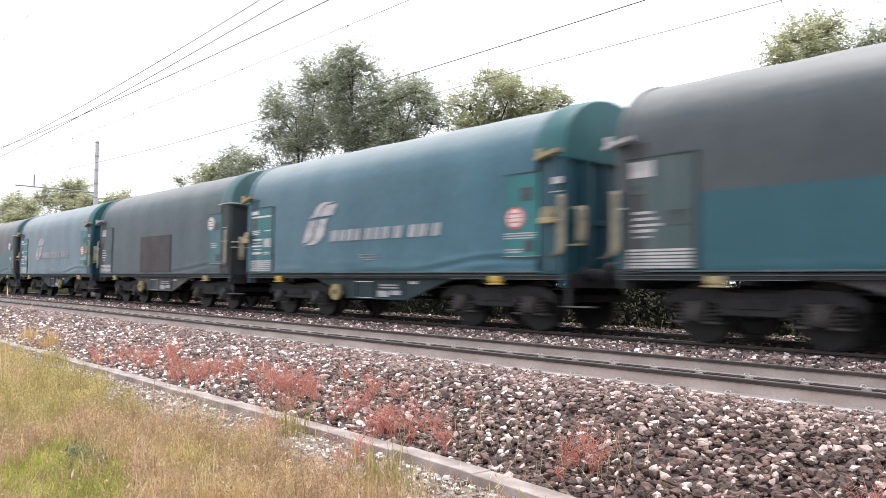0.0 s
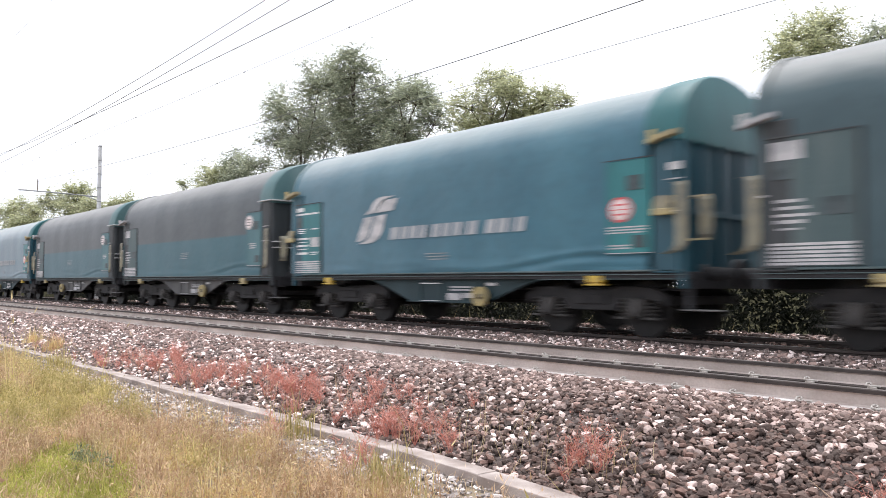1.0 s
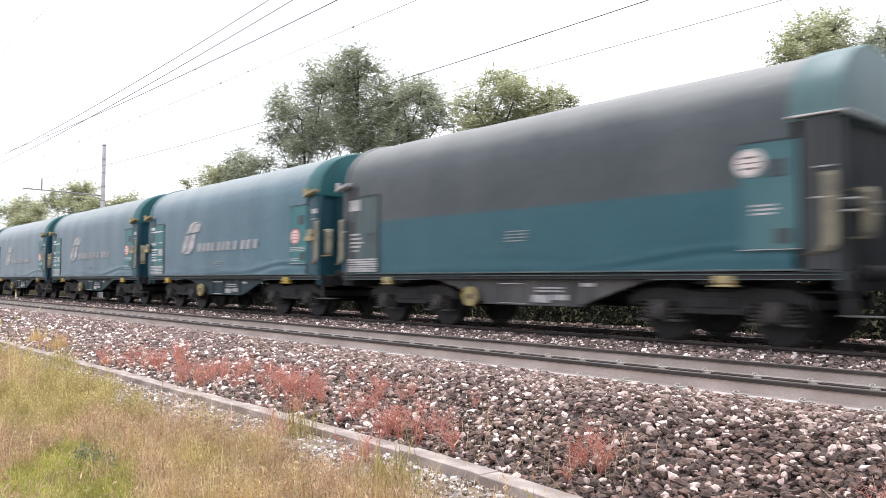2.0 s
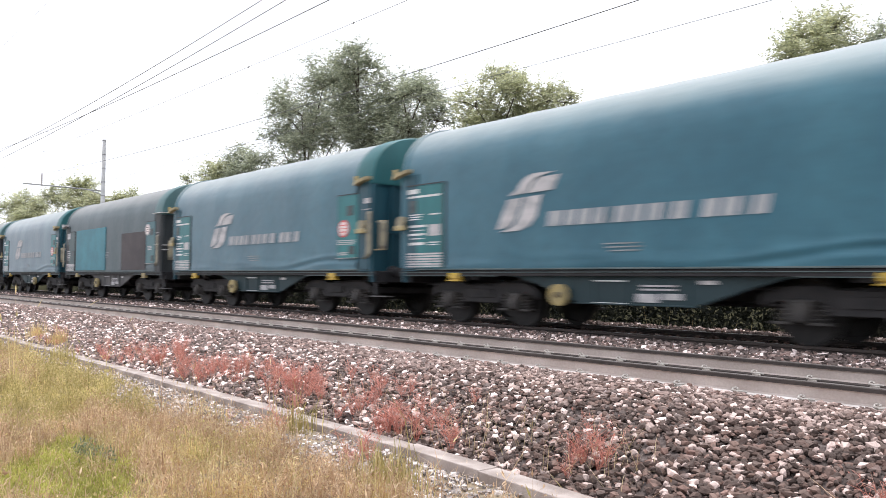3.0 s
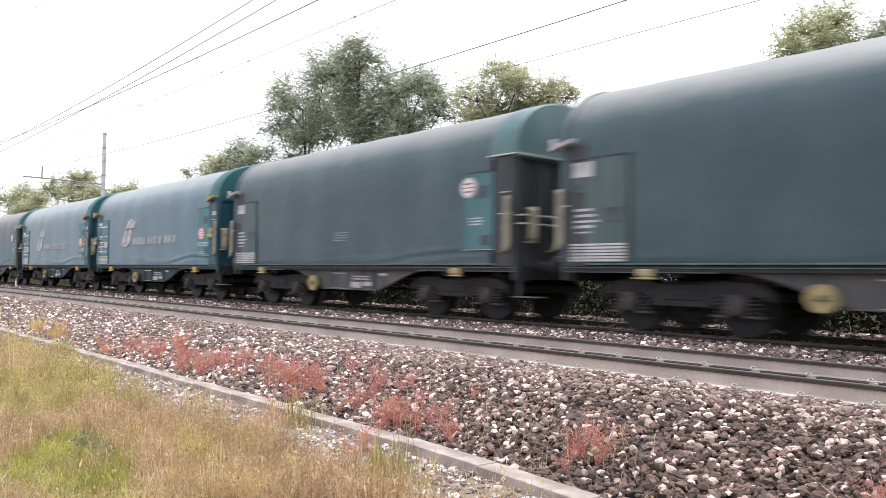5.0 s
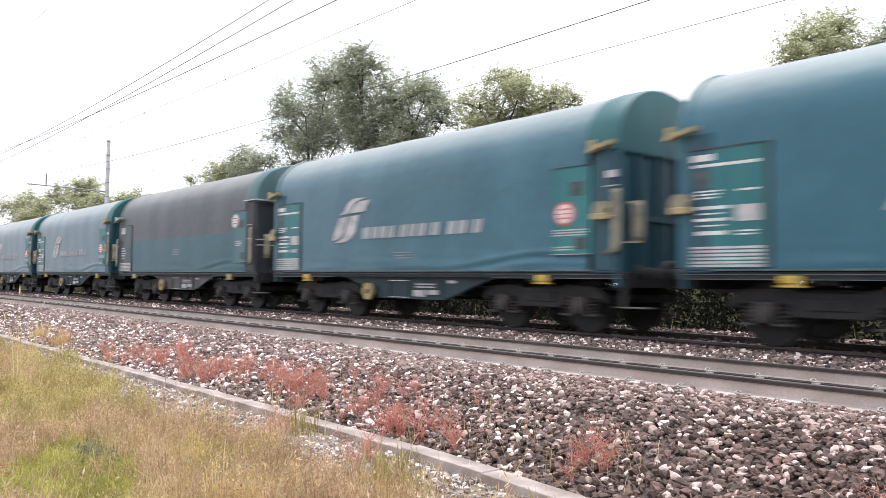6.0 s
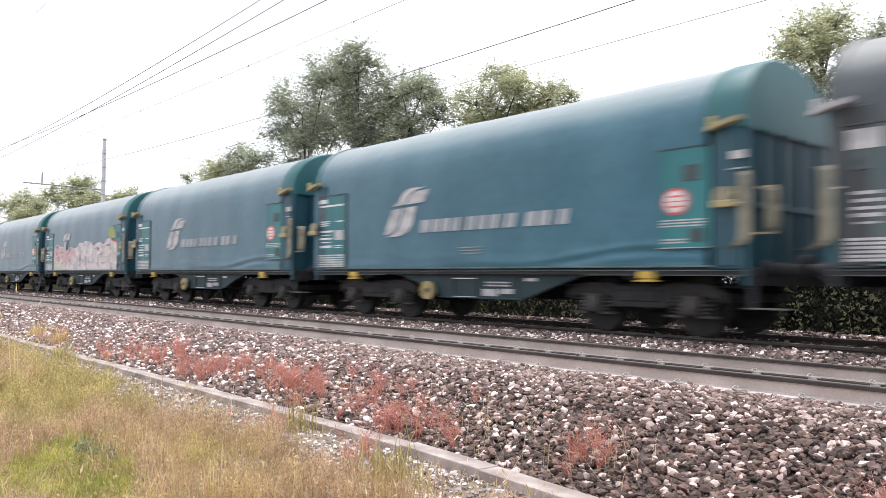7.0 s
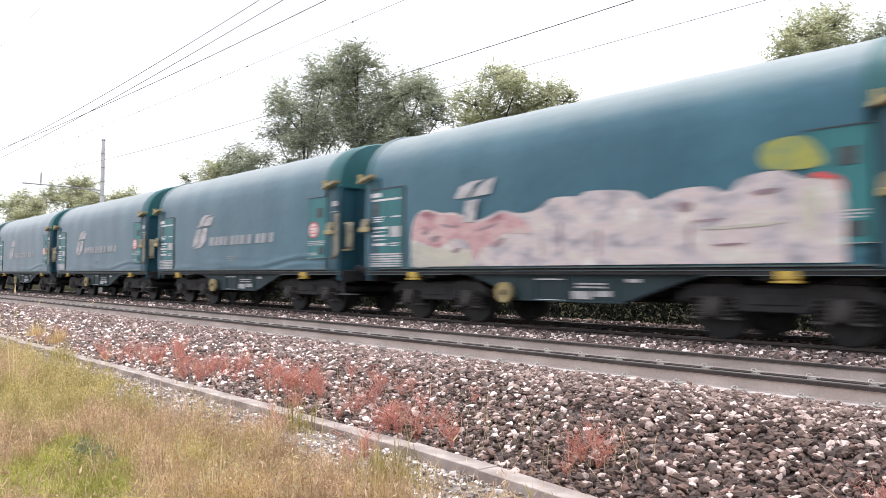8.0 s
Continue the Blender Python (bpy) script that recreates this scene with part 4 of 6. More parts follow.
def mottled(name, colours, scale):
    """Spray paint in cloudy overlapping colours."""
    m = surf(name, (0.9, 0.9, 0.9), (1.05, 1.05, 1.05), 0.55, scale=6, fine=20, bump=0.05)
    n, l = m.node_tree.nodes, m.node_tree.links
    bsdf = n["Principled BSDF"]
    under = bsdf.inputs["Base Color"].links[0].from_socket
    co, mp, nz, ramp, mul = (n.new("ShaderNode" + k) for k in ("TexCoord", "Mapping", "TexNoise", "ValToRGB", "Mix"))
    mp.inputs["Scale"].default_value = (1.0, 1.0, 1.7)
    nz.inputs["Scale"].default_value, nz.inputs["Detail"].default_value = scale, 2.5
    l.new(co.outputs["Object"], mp.inputs["Vector"])
    l.new(mp.outputs["Vector"], nz.inputs["Vector"])
    el = ramp.color_ramp.elements
    while len(el) < len(colours):
        el.new(0.5)
    for e, (pos, c) in zip(el, colours):
        e.position, e.color = pos, (*c, 1)
    l.new(nz.outputs["Fac"], ramp.inputs["Fac"])
    mul.data_type, mul.blend_type = "RGBA", "MULTIPLY"
    mul.inputs["Factor"].default_value = 1
    l.new(under, mul.inputs["A"])
    l.new(ramp.outputs["Color"], mul.inputs["B"])
    l.new(mul.outputs["Result"], bsdf.inputs["Base Color"])
    return m


def scribble(w):
    """Pale and pink sprayed letters run together, as plain cloudy shapes along the lower half of the cover."""
    pale = mottled("spray_clouds", [(0.28, (0.33, 0.3, 0.33)), (0.4, (0.46, 0.42, 0.44)), (0.48, (0.58, 0.52, 0.51)), (0.55, (0.6, 0.49, 0.49)), (0.62, (0.6, 0.56, 0.5)), (0.75, (0.68, 0.65, 0.64))], 2.9)
    rose = mottled("spray_rose", [(0.32, (0.3, 0.13, 0.15)), (0.42, (0.5, 0.29, 0.3)), (0.55, (0.58, 0.37, 0.37)), (0.7, (0.56, 0.45, 0.42))], 2.6)

    def curve(pts, closed=False, n=6):
        """A smooth line through a few points."""
        out_pts, m = [], len(pts)
        for i in range(m if closed else m - 1):
            p = [Vector(pts[(i + k) % m] if closed else pts[min(max(i + k, 0), m - 1)]) for k in (-1, 0, 1, 2)]
            for q in range(n):
                u = q / n
                c = 0.5 * ((2 * p[1]) + (p[2] - p[0]) * u + (2 * p[0] - 5 * p[1] + 4 * p[2] - p[3]) * u * u + (3 * p[1] - p[0] - 3 * p[2] + p[3]) * u ** 3)
                out_pts.append((c.x, c.y))
        return out_pts if closed else out_pts + [pts[-1]]

    def shape(name, pts, y, material, parent, label=""):
        bm = bm_new()
        slanted(bm, pts, y)
        return part(name, bm, material, parent, label)

    top_line = [(-3.86, 1.6), (-3.84, 1.95), (-3.72, 2.2), (-3.44, 2.34), (-2.94, 2.24), (-2.55, 2.22), (-1.95, 2.04), (-1.59, 2.1), (-1.28, 2.19), (-0.85, 2.1), (-0.41, 2.15), (-0.05, 2.33), (0.47, 2.32), (0.71, 2.39), (1.5, 2.32),
                (1.81, 2.15), (2.26, 2.27), (2.77, 2.28), (3.08, 2.17), (3.31, 2.36), (3.81, 2.41), (4.12, 2.27), (4.5, 2.23), (4.62, 1.92)]
    g = shape("sprayed_ground", [(-3.84, 1.12), (4.63, 1.12)] + curve(top_line)[::-1], NEAR - 0.040, pale, w, "pale pinkish sprayed shapes run together")
    shape("sprayed_rose", curve([(-3.82, 1.75), (-3.7, 2.16), (-3.42, 2.3), (-2.95, 2.2), (-2.5, 2.16), (-2.0, 1.98), (-1.55, 2.05), (-1.2, 2.13), (-0.7, 1.95), (-0.62, 1.72), (-1.2, 1.74), (-1.5, 1.55), (-1.8, 1.45), (-1.95, 1.25), (-2.15, 1.6), (-2.6, 1.68), (-3.0, 1.5), (-3.4, 1.62)], True), NEAR - 0.048, rose, g, "rose sprayed strokes")
    shape("sprayed_cream", curve([(-3.8, 1.6), (-3.3, 1.55), (-2.75, 1.45), (-2.3, 1.5), (-2.05, 1.3), (-2.2, 1.14), (-3.0, 1.13), (-3.75, 1.14)], True), NEAR - 0.046, M["graffiti_cream"], g)
    for x, z, a, b, tilt, kind in ((-3.37, 1.86, 0.13, 0.06, 0.5, "dark"), (-3.09, 1.7, 0.16, 0.07, 0.2, "dark"), (-2.46, 1.44, 0.12, 0.05, 0.4, "dark"), (-1.33, 1.57, 0.16, 0.06, 0.6, "dark"), (-1.6, 1.88, 0.3, 0.03, 0.35, "dark"), (-2.7, 1.95, 0.25, 0.03, -0.25, "dark"),
                                   (2.42, 2.0, 0.13, 0.08, 0.0, "dark"), (2.78, 1.77, 0.24, 0.022, 0.05, "dark"), (3.62, 2.13, 0.2, 0.04, 0.1, "dark"), (3.3, 1.66, 0.62, 0.025, 0.06, "cream"), (0.9, 1.5, 0.03, 0.24, 0.0, "dark"), (-0.31, 1.5, 0.035, 0.25, 0.2, "plain"), (1.75, 1.7, 0.03, 0.3, 0.0, "plain"), (2.5, 1.55, 0.03, 0.2, 0.0, "dark"),
                                   (0.63, 1.65, 0.18, 0.09, 0.3, "plain"), (0.1, 1.6, 0.03, 0.3, 0.1, "dark"), (3.9, 1.5, 0.025, 0.35, 0.0, "plain"), (4.2, 1.85, 0.12, 0.3, 0.0, "cream"), (3.1, 1.4, 0.25, 0.02, 0.05, "dark")):
        ring = [(x + a * math.cos(q) * (1 + 0.2 * math.sin(3 * q)), z + b * math.sin(q) + tilt * a * math.cos(q) * 0.6) for q in [2 * math.pi * i / 16 for i in range(16)]]
        shape("sprayed_mark", ring, NEAR - 0.054, {"dark": M["graffiti_dark"], "cream": M["graffiti_cream"], "pink": M["graffiti_pink"], "plain": M["graffiti"]}[kind], g)
    shape("sprayed_yellow", curve([(3.52, 2.62), (3.6, 2.8), (3.9, 2.87), (4.15, 2.83), (4.3, 2.66), (4.36, 2.45), (4.1, 2.4), (3.8, 2.42), (3.6, 2.47)], True), NEAR - 0.024, M["graffiti_yellow"], w, "yellow sprayed patch")
    shape("sprayed_red", curve([(4.2, 2.29), (4.3, 2.34), (4.46, 2.29), (4.5, 2.22), (4.34, 2.25)], True), NEAR - 0.056, M["red"], g)
    bm = bm_new()
    slanted(bm, [(-2.57, 2.5), (-2.2, 2.5), (-2.0, 2.76), (-1.75, 2.83), (-2.1, 2.82), (-2.4, 2.74)], NEAR - 0.02)
    slanted(bm, [(-2.12, 2.5), (-1.6, 2.53), (-1.47, 2.86), (-1.75, 2.78), (-1.95, 2.66)], NEAR - 0.02)
    slanted(bm, [(-2.3, 2.0), (-1.98, 2.0), (-1.86, 2.45), (-2.2, 2.43)], NEAR - 0.058)
    part("emblem", bm, M["white_old"], w, "worn light-grey slanted emblem, partly sprayed over")


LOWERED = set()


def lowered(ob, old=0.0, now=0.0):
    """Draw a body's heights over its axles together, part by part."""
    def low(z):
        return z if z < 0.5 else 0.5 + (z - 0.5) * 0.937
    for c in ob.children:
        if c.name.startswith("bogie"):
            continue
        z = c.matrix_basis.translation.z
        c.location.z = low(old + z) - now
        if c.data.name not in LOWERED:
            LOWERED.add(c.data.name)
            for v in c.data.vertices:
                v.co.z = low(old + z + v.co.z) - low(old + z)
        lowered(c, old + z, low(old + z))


def wagon(kind, label):
    """kind: blue, sprayed, green, two, brown (patch) or patched."""
    w = new("covered_wagon")
    tagged(w, label, "freight wagon", "wagons of the freight train")
    blue = kind in ("blue", "sprayed")
    style = "blue" if blue else "dark"
    cloth = {"blue": "tarp_blue", "sprayed": "tarp_blue", "green": "tarp_green", "two": "tarp_two", "brown": "tarp_green", "patched": "tarp_green"}[kind]
    seed = {"blue": 1.0, "sprayed": 1.0, "green": 9.0, "two": 13.0, "brown": 17.0, "patched": 21.0}[kind]
    part("cover", cover_bm(-5.40, 4.86, seed, 1.0 if blue else 0.45), M[cloth], w, smooth=True)
    trim = M["hood_teal"] if blue else M["hood_pale"]
    wall = M["end_blue"] if blue else M["post_dark"]
    rails = M["yellow_old"] if not blue else M["yellow_dull"]
    part("end_hood", hood_bm(4.80, 5.46, 0.012, 3.12, "last"), trim, w, "green painted end hood" if blue else "faded green end hood", smooth=False)
    part("end_hood", hood_bm(-5.50, -5.36, 0.02, 1.12, "first"), M[cloth], w, smooth=False)
    for s in (-1, 1):
        e = shared("end_wall", end_wall_bm, wall, w)
        e.matrix_basis = pose(s * 5.36, 0, 0, 0, 0, 0 if s > 0 else 180)
        for yy in (-0.85, -0.3, 0.3, 0.85):
            shared("rib", rib_bm, wall, e).location = (0, yy, 0)
        shared("cross_bar", rail_bar_bm, wall, e)
        shared("headstock", headstock_bm, M["grime"], w).location = (s * 5.45, 0, 0)
        shared("side_sill", sill_bm, M["grime"], w).location = (0, s * 1.365, 0)
        for xx in (1.2, 3.5):
            shared("crossbar", crossbar_bm, M["grime"], w).location = (s * xx, 0, 0)
        for q in (-1, 1):
            c = part("corner_post", bm_post(s * q), wall, w) if ("post", s * q, wall.name) not in SHARED else new("corner_post", SHARED[("post", s * q, wall.name)])
            SHARED[("post", s * q, wall.name)] = c.data
            c.parent = w
            c.matrix_basis = pose(s * 5.22, q * 1.40, 0, 0, 0, 0 if s > 0 else 180)
            b = shared("buffer", buffer_bm, M["grime"], w)
            b.matrix_basis = pose(s * 6.02, q * 0.875, 1.055 - 0.02, 0, 0, 0 if s > 0 else 180)
        h = shared("coupling", hook_bm, M["grime"], w)
        h.matrix_basis = pose(s * 5.5, 0, 1.0, 0, 0, 0 if s > 0 else 180)
        bogie(w, s * 3.5)
        for q in (-1, 1):
            j = shared("jacking_block", jack_bm, M["yellow"] if blue else M["yellow_dull"], w)
            j.matrix_basis = pose(s * 3.868, q * 1.41, 0.925, 0, 0, 0 if q < 0 else 180)
    shared("centre_beam", centre_beam_bm, M["grime"], w)
    shared("floor", floor_bm, M["grime"], w)
    shared("hem_rail", hem_rail_bm, M["teal_pale"], w)
    shared("gutter", gutter_bm, M["teal_pale"], w)
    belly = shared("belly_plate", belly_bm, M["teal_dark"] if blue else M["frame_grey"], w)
    shared("belly_plate", belly_far_bm, M["grime"], w)
    shared("brake_gear", gear_bm, M["grime"], w)
    plates("plate", [(0.22, 0.6, 0.60, 0.14), (0.3, 0.9, 0.80, 0.03), (0.3, 0.9, 0.74, 0.03), (0.66, 1.0, 0.63, 0.1), (1.3, 1.55, 0.86, 0.06)], -1.337, M["white_old"], belly)
    plates("plate_edge", [(-0.60, 0.02, 0.875, 0.022), (-0.6, 0.02, 0.50, 0.02)], -1.338, M["white"] if blue else M["white_old"], belly)
    d = shared("brake_wheel", disc_bm, M["wheel_yellow"], w)
    hb = shared("hub", hub_bm, M["grime"], d)
    d.location = (-1.27, -1.40, 0.62)
    # grips, levers and steps of the near side
    if blue:
        h = shared("handrail", handrail_bm, M["yellow_old"], w)
        h.location = (5.50, -1.44, 1.34)
        lp = shared("safety_loop", loop_bm, M["yellow_old"], w)
        lp.location = (5.56, -1.40, 1.55)
        shared("loop_edge", loop_edge_bm, M["yellow_dull"], lp)
        for x, z, t in ((5.16, 3.17, 0), (-5.45, 3.17, 0)):
            lv = shared("locking_lever", lever_bm, rails, w)
            lv.location = (x, -1.54, z)
        for x in (5.2, -5.42):
            lt = shared("latch", latch_bm, rails, w)
            lt.location = (x, -1.52, 2.03)
            shared("guard", guard_bm, M["yellow_old"], lt)
        plates("mounting", [(5.26, 5.5, 2.5, 0.02), (5.3, 5.5, 2.7, 0.12), (5.3, 5.52, 2.0, 0.016)], -1.53, M["white_old"], w, 0.02)
    else:
        h = shared("handrail", handrail_bm, M["yellow_old"], w)
        h.location = (5.36, -1.44, 1.28)
        lp = shared("safety_loop", loop_bm, M["yellow_old"], w)
        lp.location = (5.45, -1.22, 1.5)
        lv = shared("locking_lever", lever_bm, M["white_old"], w)
        lv.location = (-5.45, -1.54, 3.17)
        ll = shared("hood_lip", lip_bm, M["white_old"], w)
        ll.location = (5.24, 0, 0)
        cr = shared("cross_rail", cross_rail_bm, M["white_old"], w)
        cr.location = (5.36, 0, 0)
        hb = new("handrail", SHARED[("handrail", handrail_bm, M["yellow_old"].name)])
        hb.parent = w
        hb.matrix_basis = pose(-5.46, -1.44, 1.3)
        plates("mounting", [(5.14, 5.46, 2.05, 0.02), (5.18, 5.4, 2.46, 0.02), (-5.5, -5.3, 2.1, 0.03)], -1.53, M["white_old"], w, 0.02)
    st = shared("step_bracket", step_bm, M["grime"], w)
    st.matrix_basis = pose(5.5, -1.36, 0)
    shared("step", tread_bm, M["frame_grey"], st)
    panel_right(w, M["teal"] if blue else M["board_teal"], style)
    panel_left(w, M["teal"] if blue else M["teal_pale"], style)
    if kind == "blue":
        emblem(w)
    elif kind == "sprayed":
        scribble(w)
    else:
        tagged(part("small_print", bars([(-0.30, 0.22, 1.86, 0.022), (-0.32, 0.2, 1.80, 0.022), (-0.34, 0.2, 1.74, 0.022), (-0.34, 0.16, 1.68, 0.022)], NEAR - 0.004), M["white_faint"], w), kind="stuff")
    if kind == "patched":
        bm = bm_new()
        box(bm, -3.95, -0.2, NEAR - 0.012, NEAR + 0.01, 1.14, 2.93, 0.003)
        part("patch", bm, M["patch_teal"], w, "bright teal cloth patch")
        bm = bm_new()
        box(bm, 1.62, 4.08, NEAR - 0.012, NEAR + 0.01, 1.14, 2.58, 0.003)
        part("patch", bm, M["patch_brown"], w, "dark brown cloth patch")
    if kind == "brown":
        bm = bm_new()
        box(bm, -1.3, 1.3, NEAR - 0.012, NEAR + 0.01, 1.14, 2.42, 0.003)
        part("patch", bm, M["patch_brown"], w, "dark brown cloth patch")
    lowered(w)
    return w


def bm_post(side):
    """Corner post; side: -1 or 1, on which its outer flange lies."""
    bm = bm_new()
    o = -1 if side < 0 else 1
    box(bm, -0.24, 0.18, min(0.075 * o, -0.05 * o), max(0.075 * o, -0.05 * o), 1.045, 3.16, 0.012)
    box(bm, 0.19, 0.26, min(0.05 * o, -0.06 * o), max(0.05 * o, -0.06 * o), 0.8, 3.1, 0.01)
    return bm


LABELS = {
    "blue": "blue tarpaulin-covered coil wagon with a light-grey emblem, running on rails",
    "sprayed": "blue tarpaulin-covered coil wagon sprayed with pink and pale shapes",
    "green": "dull grey-green tarpaulin-covered coil wagon, running on rails",
    "two": "coil wagon with a grey cover, teal along its lower half",
    "brown": "grey-green covered coil wagon with a brown patch on its side",
    "patched": "grey-green covered coil wagon with teal and brown patches",
}
ORDER = {-13: "two", -12: "blue", -11: "brown", -10: "blue", -9: "two", -8: "two", -7: "blue", -6: "blue", -5: "blue", -4: "patched", -3: "blue", -2: "green", -1: "green",
         0: "blue", 1: "blue", 2: "two", 3: "blue", 4: "blue", 5: "sprayed", 6: "blue", 7: "blue", 8: "blue", 9: "green"}
PITCH, SPEED, START = 12.04, 26.237, -158.2725
WAGONS, FIRST = {}, {}
for k, kind in ORDER.items():
    at = pose(START - PITCH * k, Y_FAR, 0)
    if kind not in FIRST:
        FIRST[kind] = WAGONS[k] = wagon(kind, LABELS[kind])
        WAGONS[k].matrix_basis = at
    else:
        WAGONS[k] = copy_thing(FIRST[kind], at)
# some wagons run with their brake wheel towards the leading end
for k in (-10, -9, -3):
    for c in WAGONS[k].children:
        if c.name.startswith("brake_wheel"):
            c.location.x = 1.22

# ---- overhead line ----


def wire(name, pts, r, label, parent=None):
    bm = bm_new()
    tube(bm, pts, r, 6)
    ob = part(name, bm, M["wire"], parent)
    if parent is None:
        tagged(ob, label, "wire", "overhead wires")
    return ob


def sagging(y, low_x, low_z, k, x0, x1, n=40):
    return [(x0 + (x1 - x0) * i / n, y, low_z + k * (x0 + (x1 - x0) * i / n - low_x) ** 2) for i in range(n + 1)]


def droppers(w, y, xs, top, low, clip=0.014):
    """Small clamps on a carrying wire."""
    for x in xs:
        bm = bm_new()
        box(bm, x - clip, x + clip, y - 0.01, y + 0.01, top(x) - 0.018, top(x) + 0.014, 0.003)
        part("clamp", bm, M["wire"], w)
        if low < top(x) - 0.2:
            bm = bm_new()
            tube(bm, [(x, y, top(x)), (x, y, low)], 0.0025, 5)
            part("dropper", bm, M["steel"], w)


w1 = wire("carrying_wire", sagging(Y_NEAR, -14.0, 5.875, 0.0008, -52, 20), 0.010, "sagging carrying wire over the near track")
droppers(w1, Y_NEAR, [-36.2, -30.6, -25.8, -21.2, -17.7, -16.2, -11.4, -6.6], lambda x: 5.875 + 0.0008 * (x + 14) ** 2, 5.3)
w2 = wire("contact_wire", [(-160, Y_NEAR, 5.5), (-38, Y_NEAR, 5.46), (-26.7, Y_NEAR, 5.36), (-18, Y_NEAR, 5.29), (-10, Y_NEAR, 5.26), (40, Y_NEAR, 5.26)], 0.005, "straight contact wire over the near track")
droppers(w2, Y_NEAR, [-11.1, -15.0, -16.3, -21.3, -26.7, -31.0], lambda x: float(np.interp(x, [-38, -26.7, -18, -10], [5.46, 5.36, 5.29, 5.26])), 5.2)
w3 = wire("carrying_wire", sagging(Y_FAR, -15.0, 5.76, 0.00075, -46.9, 24), 0.010, "sagging carrying wire over the train's track")
droppers(w3, Y_FAR, [-6.9, -10.7, -14.5, -18.9, -24.6], lambda x: 5.76 + 0.00075 * (x + 15) ** 2, 5.5)
wire("carrying_wire", [(x, Y_FAR, 5.65 + 0.0009 * (x + 78) ** 2) for x in range(-109, -46, 3)], 0.010, "sagging carrying wire beyond the mast")
wire("contact_wire", [(-160, Y_FAR, 5.15), (-11.7, Y_FAR, 5.15), (40, Y_FAR, 5.18)], 0.003, "straight contact wire over the train's track")
wire("contact_wire", [(-160, Y_FAR + 0.06, 5.17), (-11.7, Y_FAR + 0.06, 5.165), (40, Y_FAR + 0.06, 5.2)], 0.003, "straight contact wire over the train's track")
wire("feeder_wire", sagging(2.8, -42, 7.68, 0.0008, -84, 20), 0.013, "plain feeder wire high between the tracks")
wire("feeder_wire", sagging(2.8, -46, 7.29, 0.0006, -88, 20), 0.013, "plain feeder wire high between the tracks")
wire("earth_wire", [(-120, -0.8, 8.75), (-28.8, -0.8, 8.85), (20, -0.8, 8.95)], 0.005, "thin wire high beside the line")


def make_mast():
    top = new("line_mast")
    tagged(top, "pale concrete overhead-line mast with a steel bracket", "mast")
    top.location = (-46.9, 7.8, -0.7)
    bm = bm_new()
    tube(bm, [(0, 0, 0), (0, 0, 5), (0, 0, 9.5)], [0.15, 0.125, 0.1], 14)
    part("post", bm, M["mast"], top)
    bm = bm_new()
    for i in range(9):
        tube(bm, [(0, 0, 3.0 + i * 0.8), (0, 0, 3.05 + i * 0.8)], 0.145 - 0.004 * i, 14)
    part("band", bm, M["steel"], top)
    bm = bm_new()
    tube(bm, [(0, 0, 6.5), (0, -2.2, 6.56), (0, -4.2, 6.58)], 0.035, 8)
    tube(bm, [(0, 0, 6.25), (0, -0.7, 6.5)], 0.03, 6)
    part("bracket", bm, M["steel"], top)
    bm = bm_new()
    tube(bm, [(0, -3.25, 6.55), (0, -3.25, 7.25)], 0.03, 8)
    for i in range(5):
        tube(bm, [(0, -3.25, 6.7 + 0.1 * i), (0, -3.25, 6.73 + 0.1 * i)], 0.055, 10)
    part("insulator", bm, M["insulator"], top)


make_mast()

# ---- trees and undergrowth beyond the line ----


def leaf_mesh(centres, size, r, stretch=1.5):
    """Folded leaves, four corners each, round the given centres."""
    n = len(centres)
    s = size * r.lognormal(0, 0.3, n)
    a = r.normal(0, 1, (n, 3))
    a[:, 2] -= 0.3
    a /= np.linalg.norm(a, axis=1)[:, None]
    b = r.normal(0, 1, (n, 3))
    b -= (b * a).sum(1)[:, None] * a
    b /= np.linalg.norm(b, axis=1)[:, None]
    c = np.cross(a, b)
    L, W = s[:, None] * stretch * a, s[:, None] * 0.42 * b
    fold = s[:, None] * 0.16 * c
    v = np.stack([centres - L * 0.5, centres + W + fold, centres + L * 0.5, centres - W + fold], 1).reshape(-1, 3)
    i = np.arange(n) * 4
    f = np.concatenate([np.stack([i, i + 1, i + 2], 1), np.stack([i, i + 2, i + 3], 1)])
    return v, f


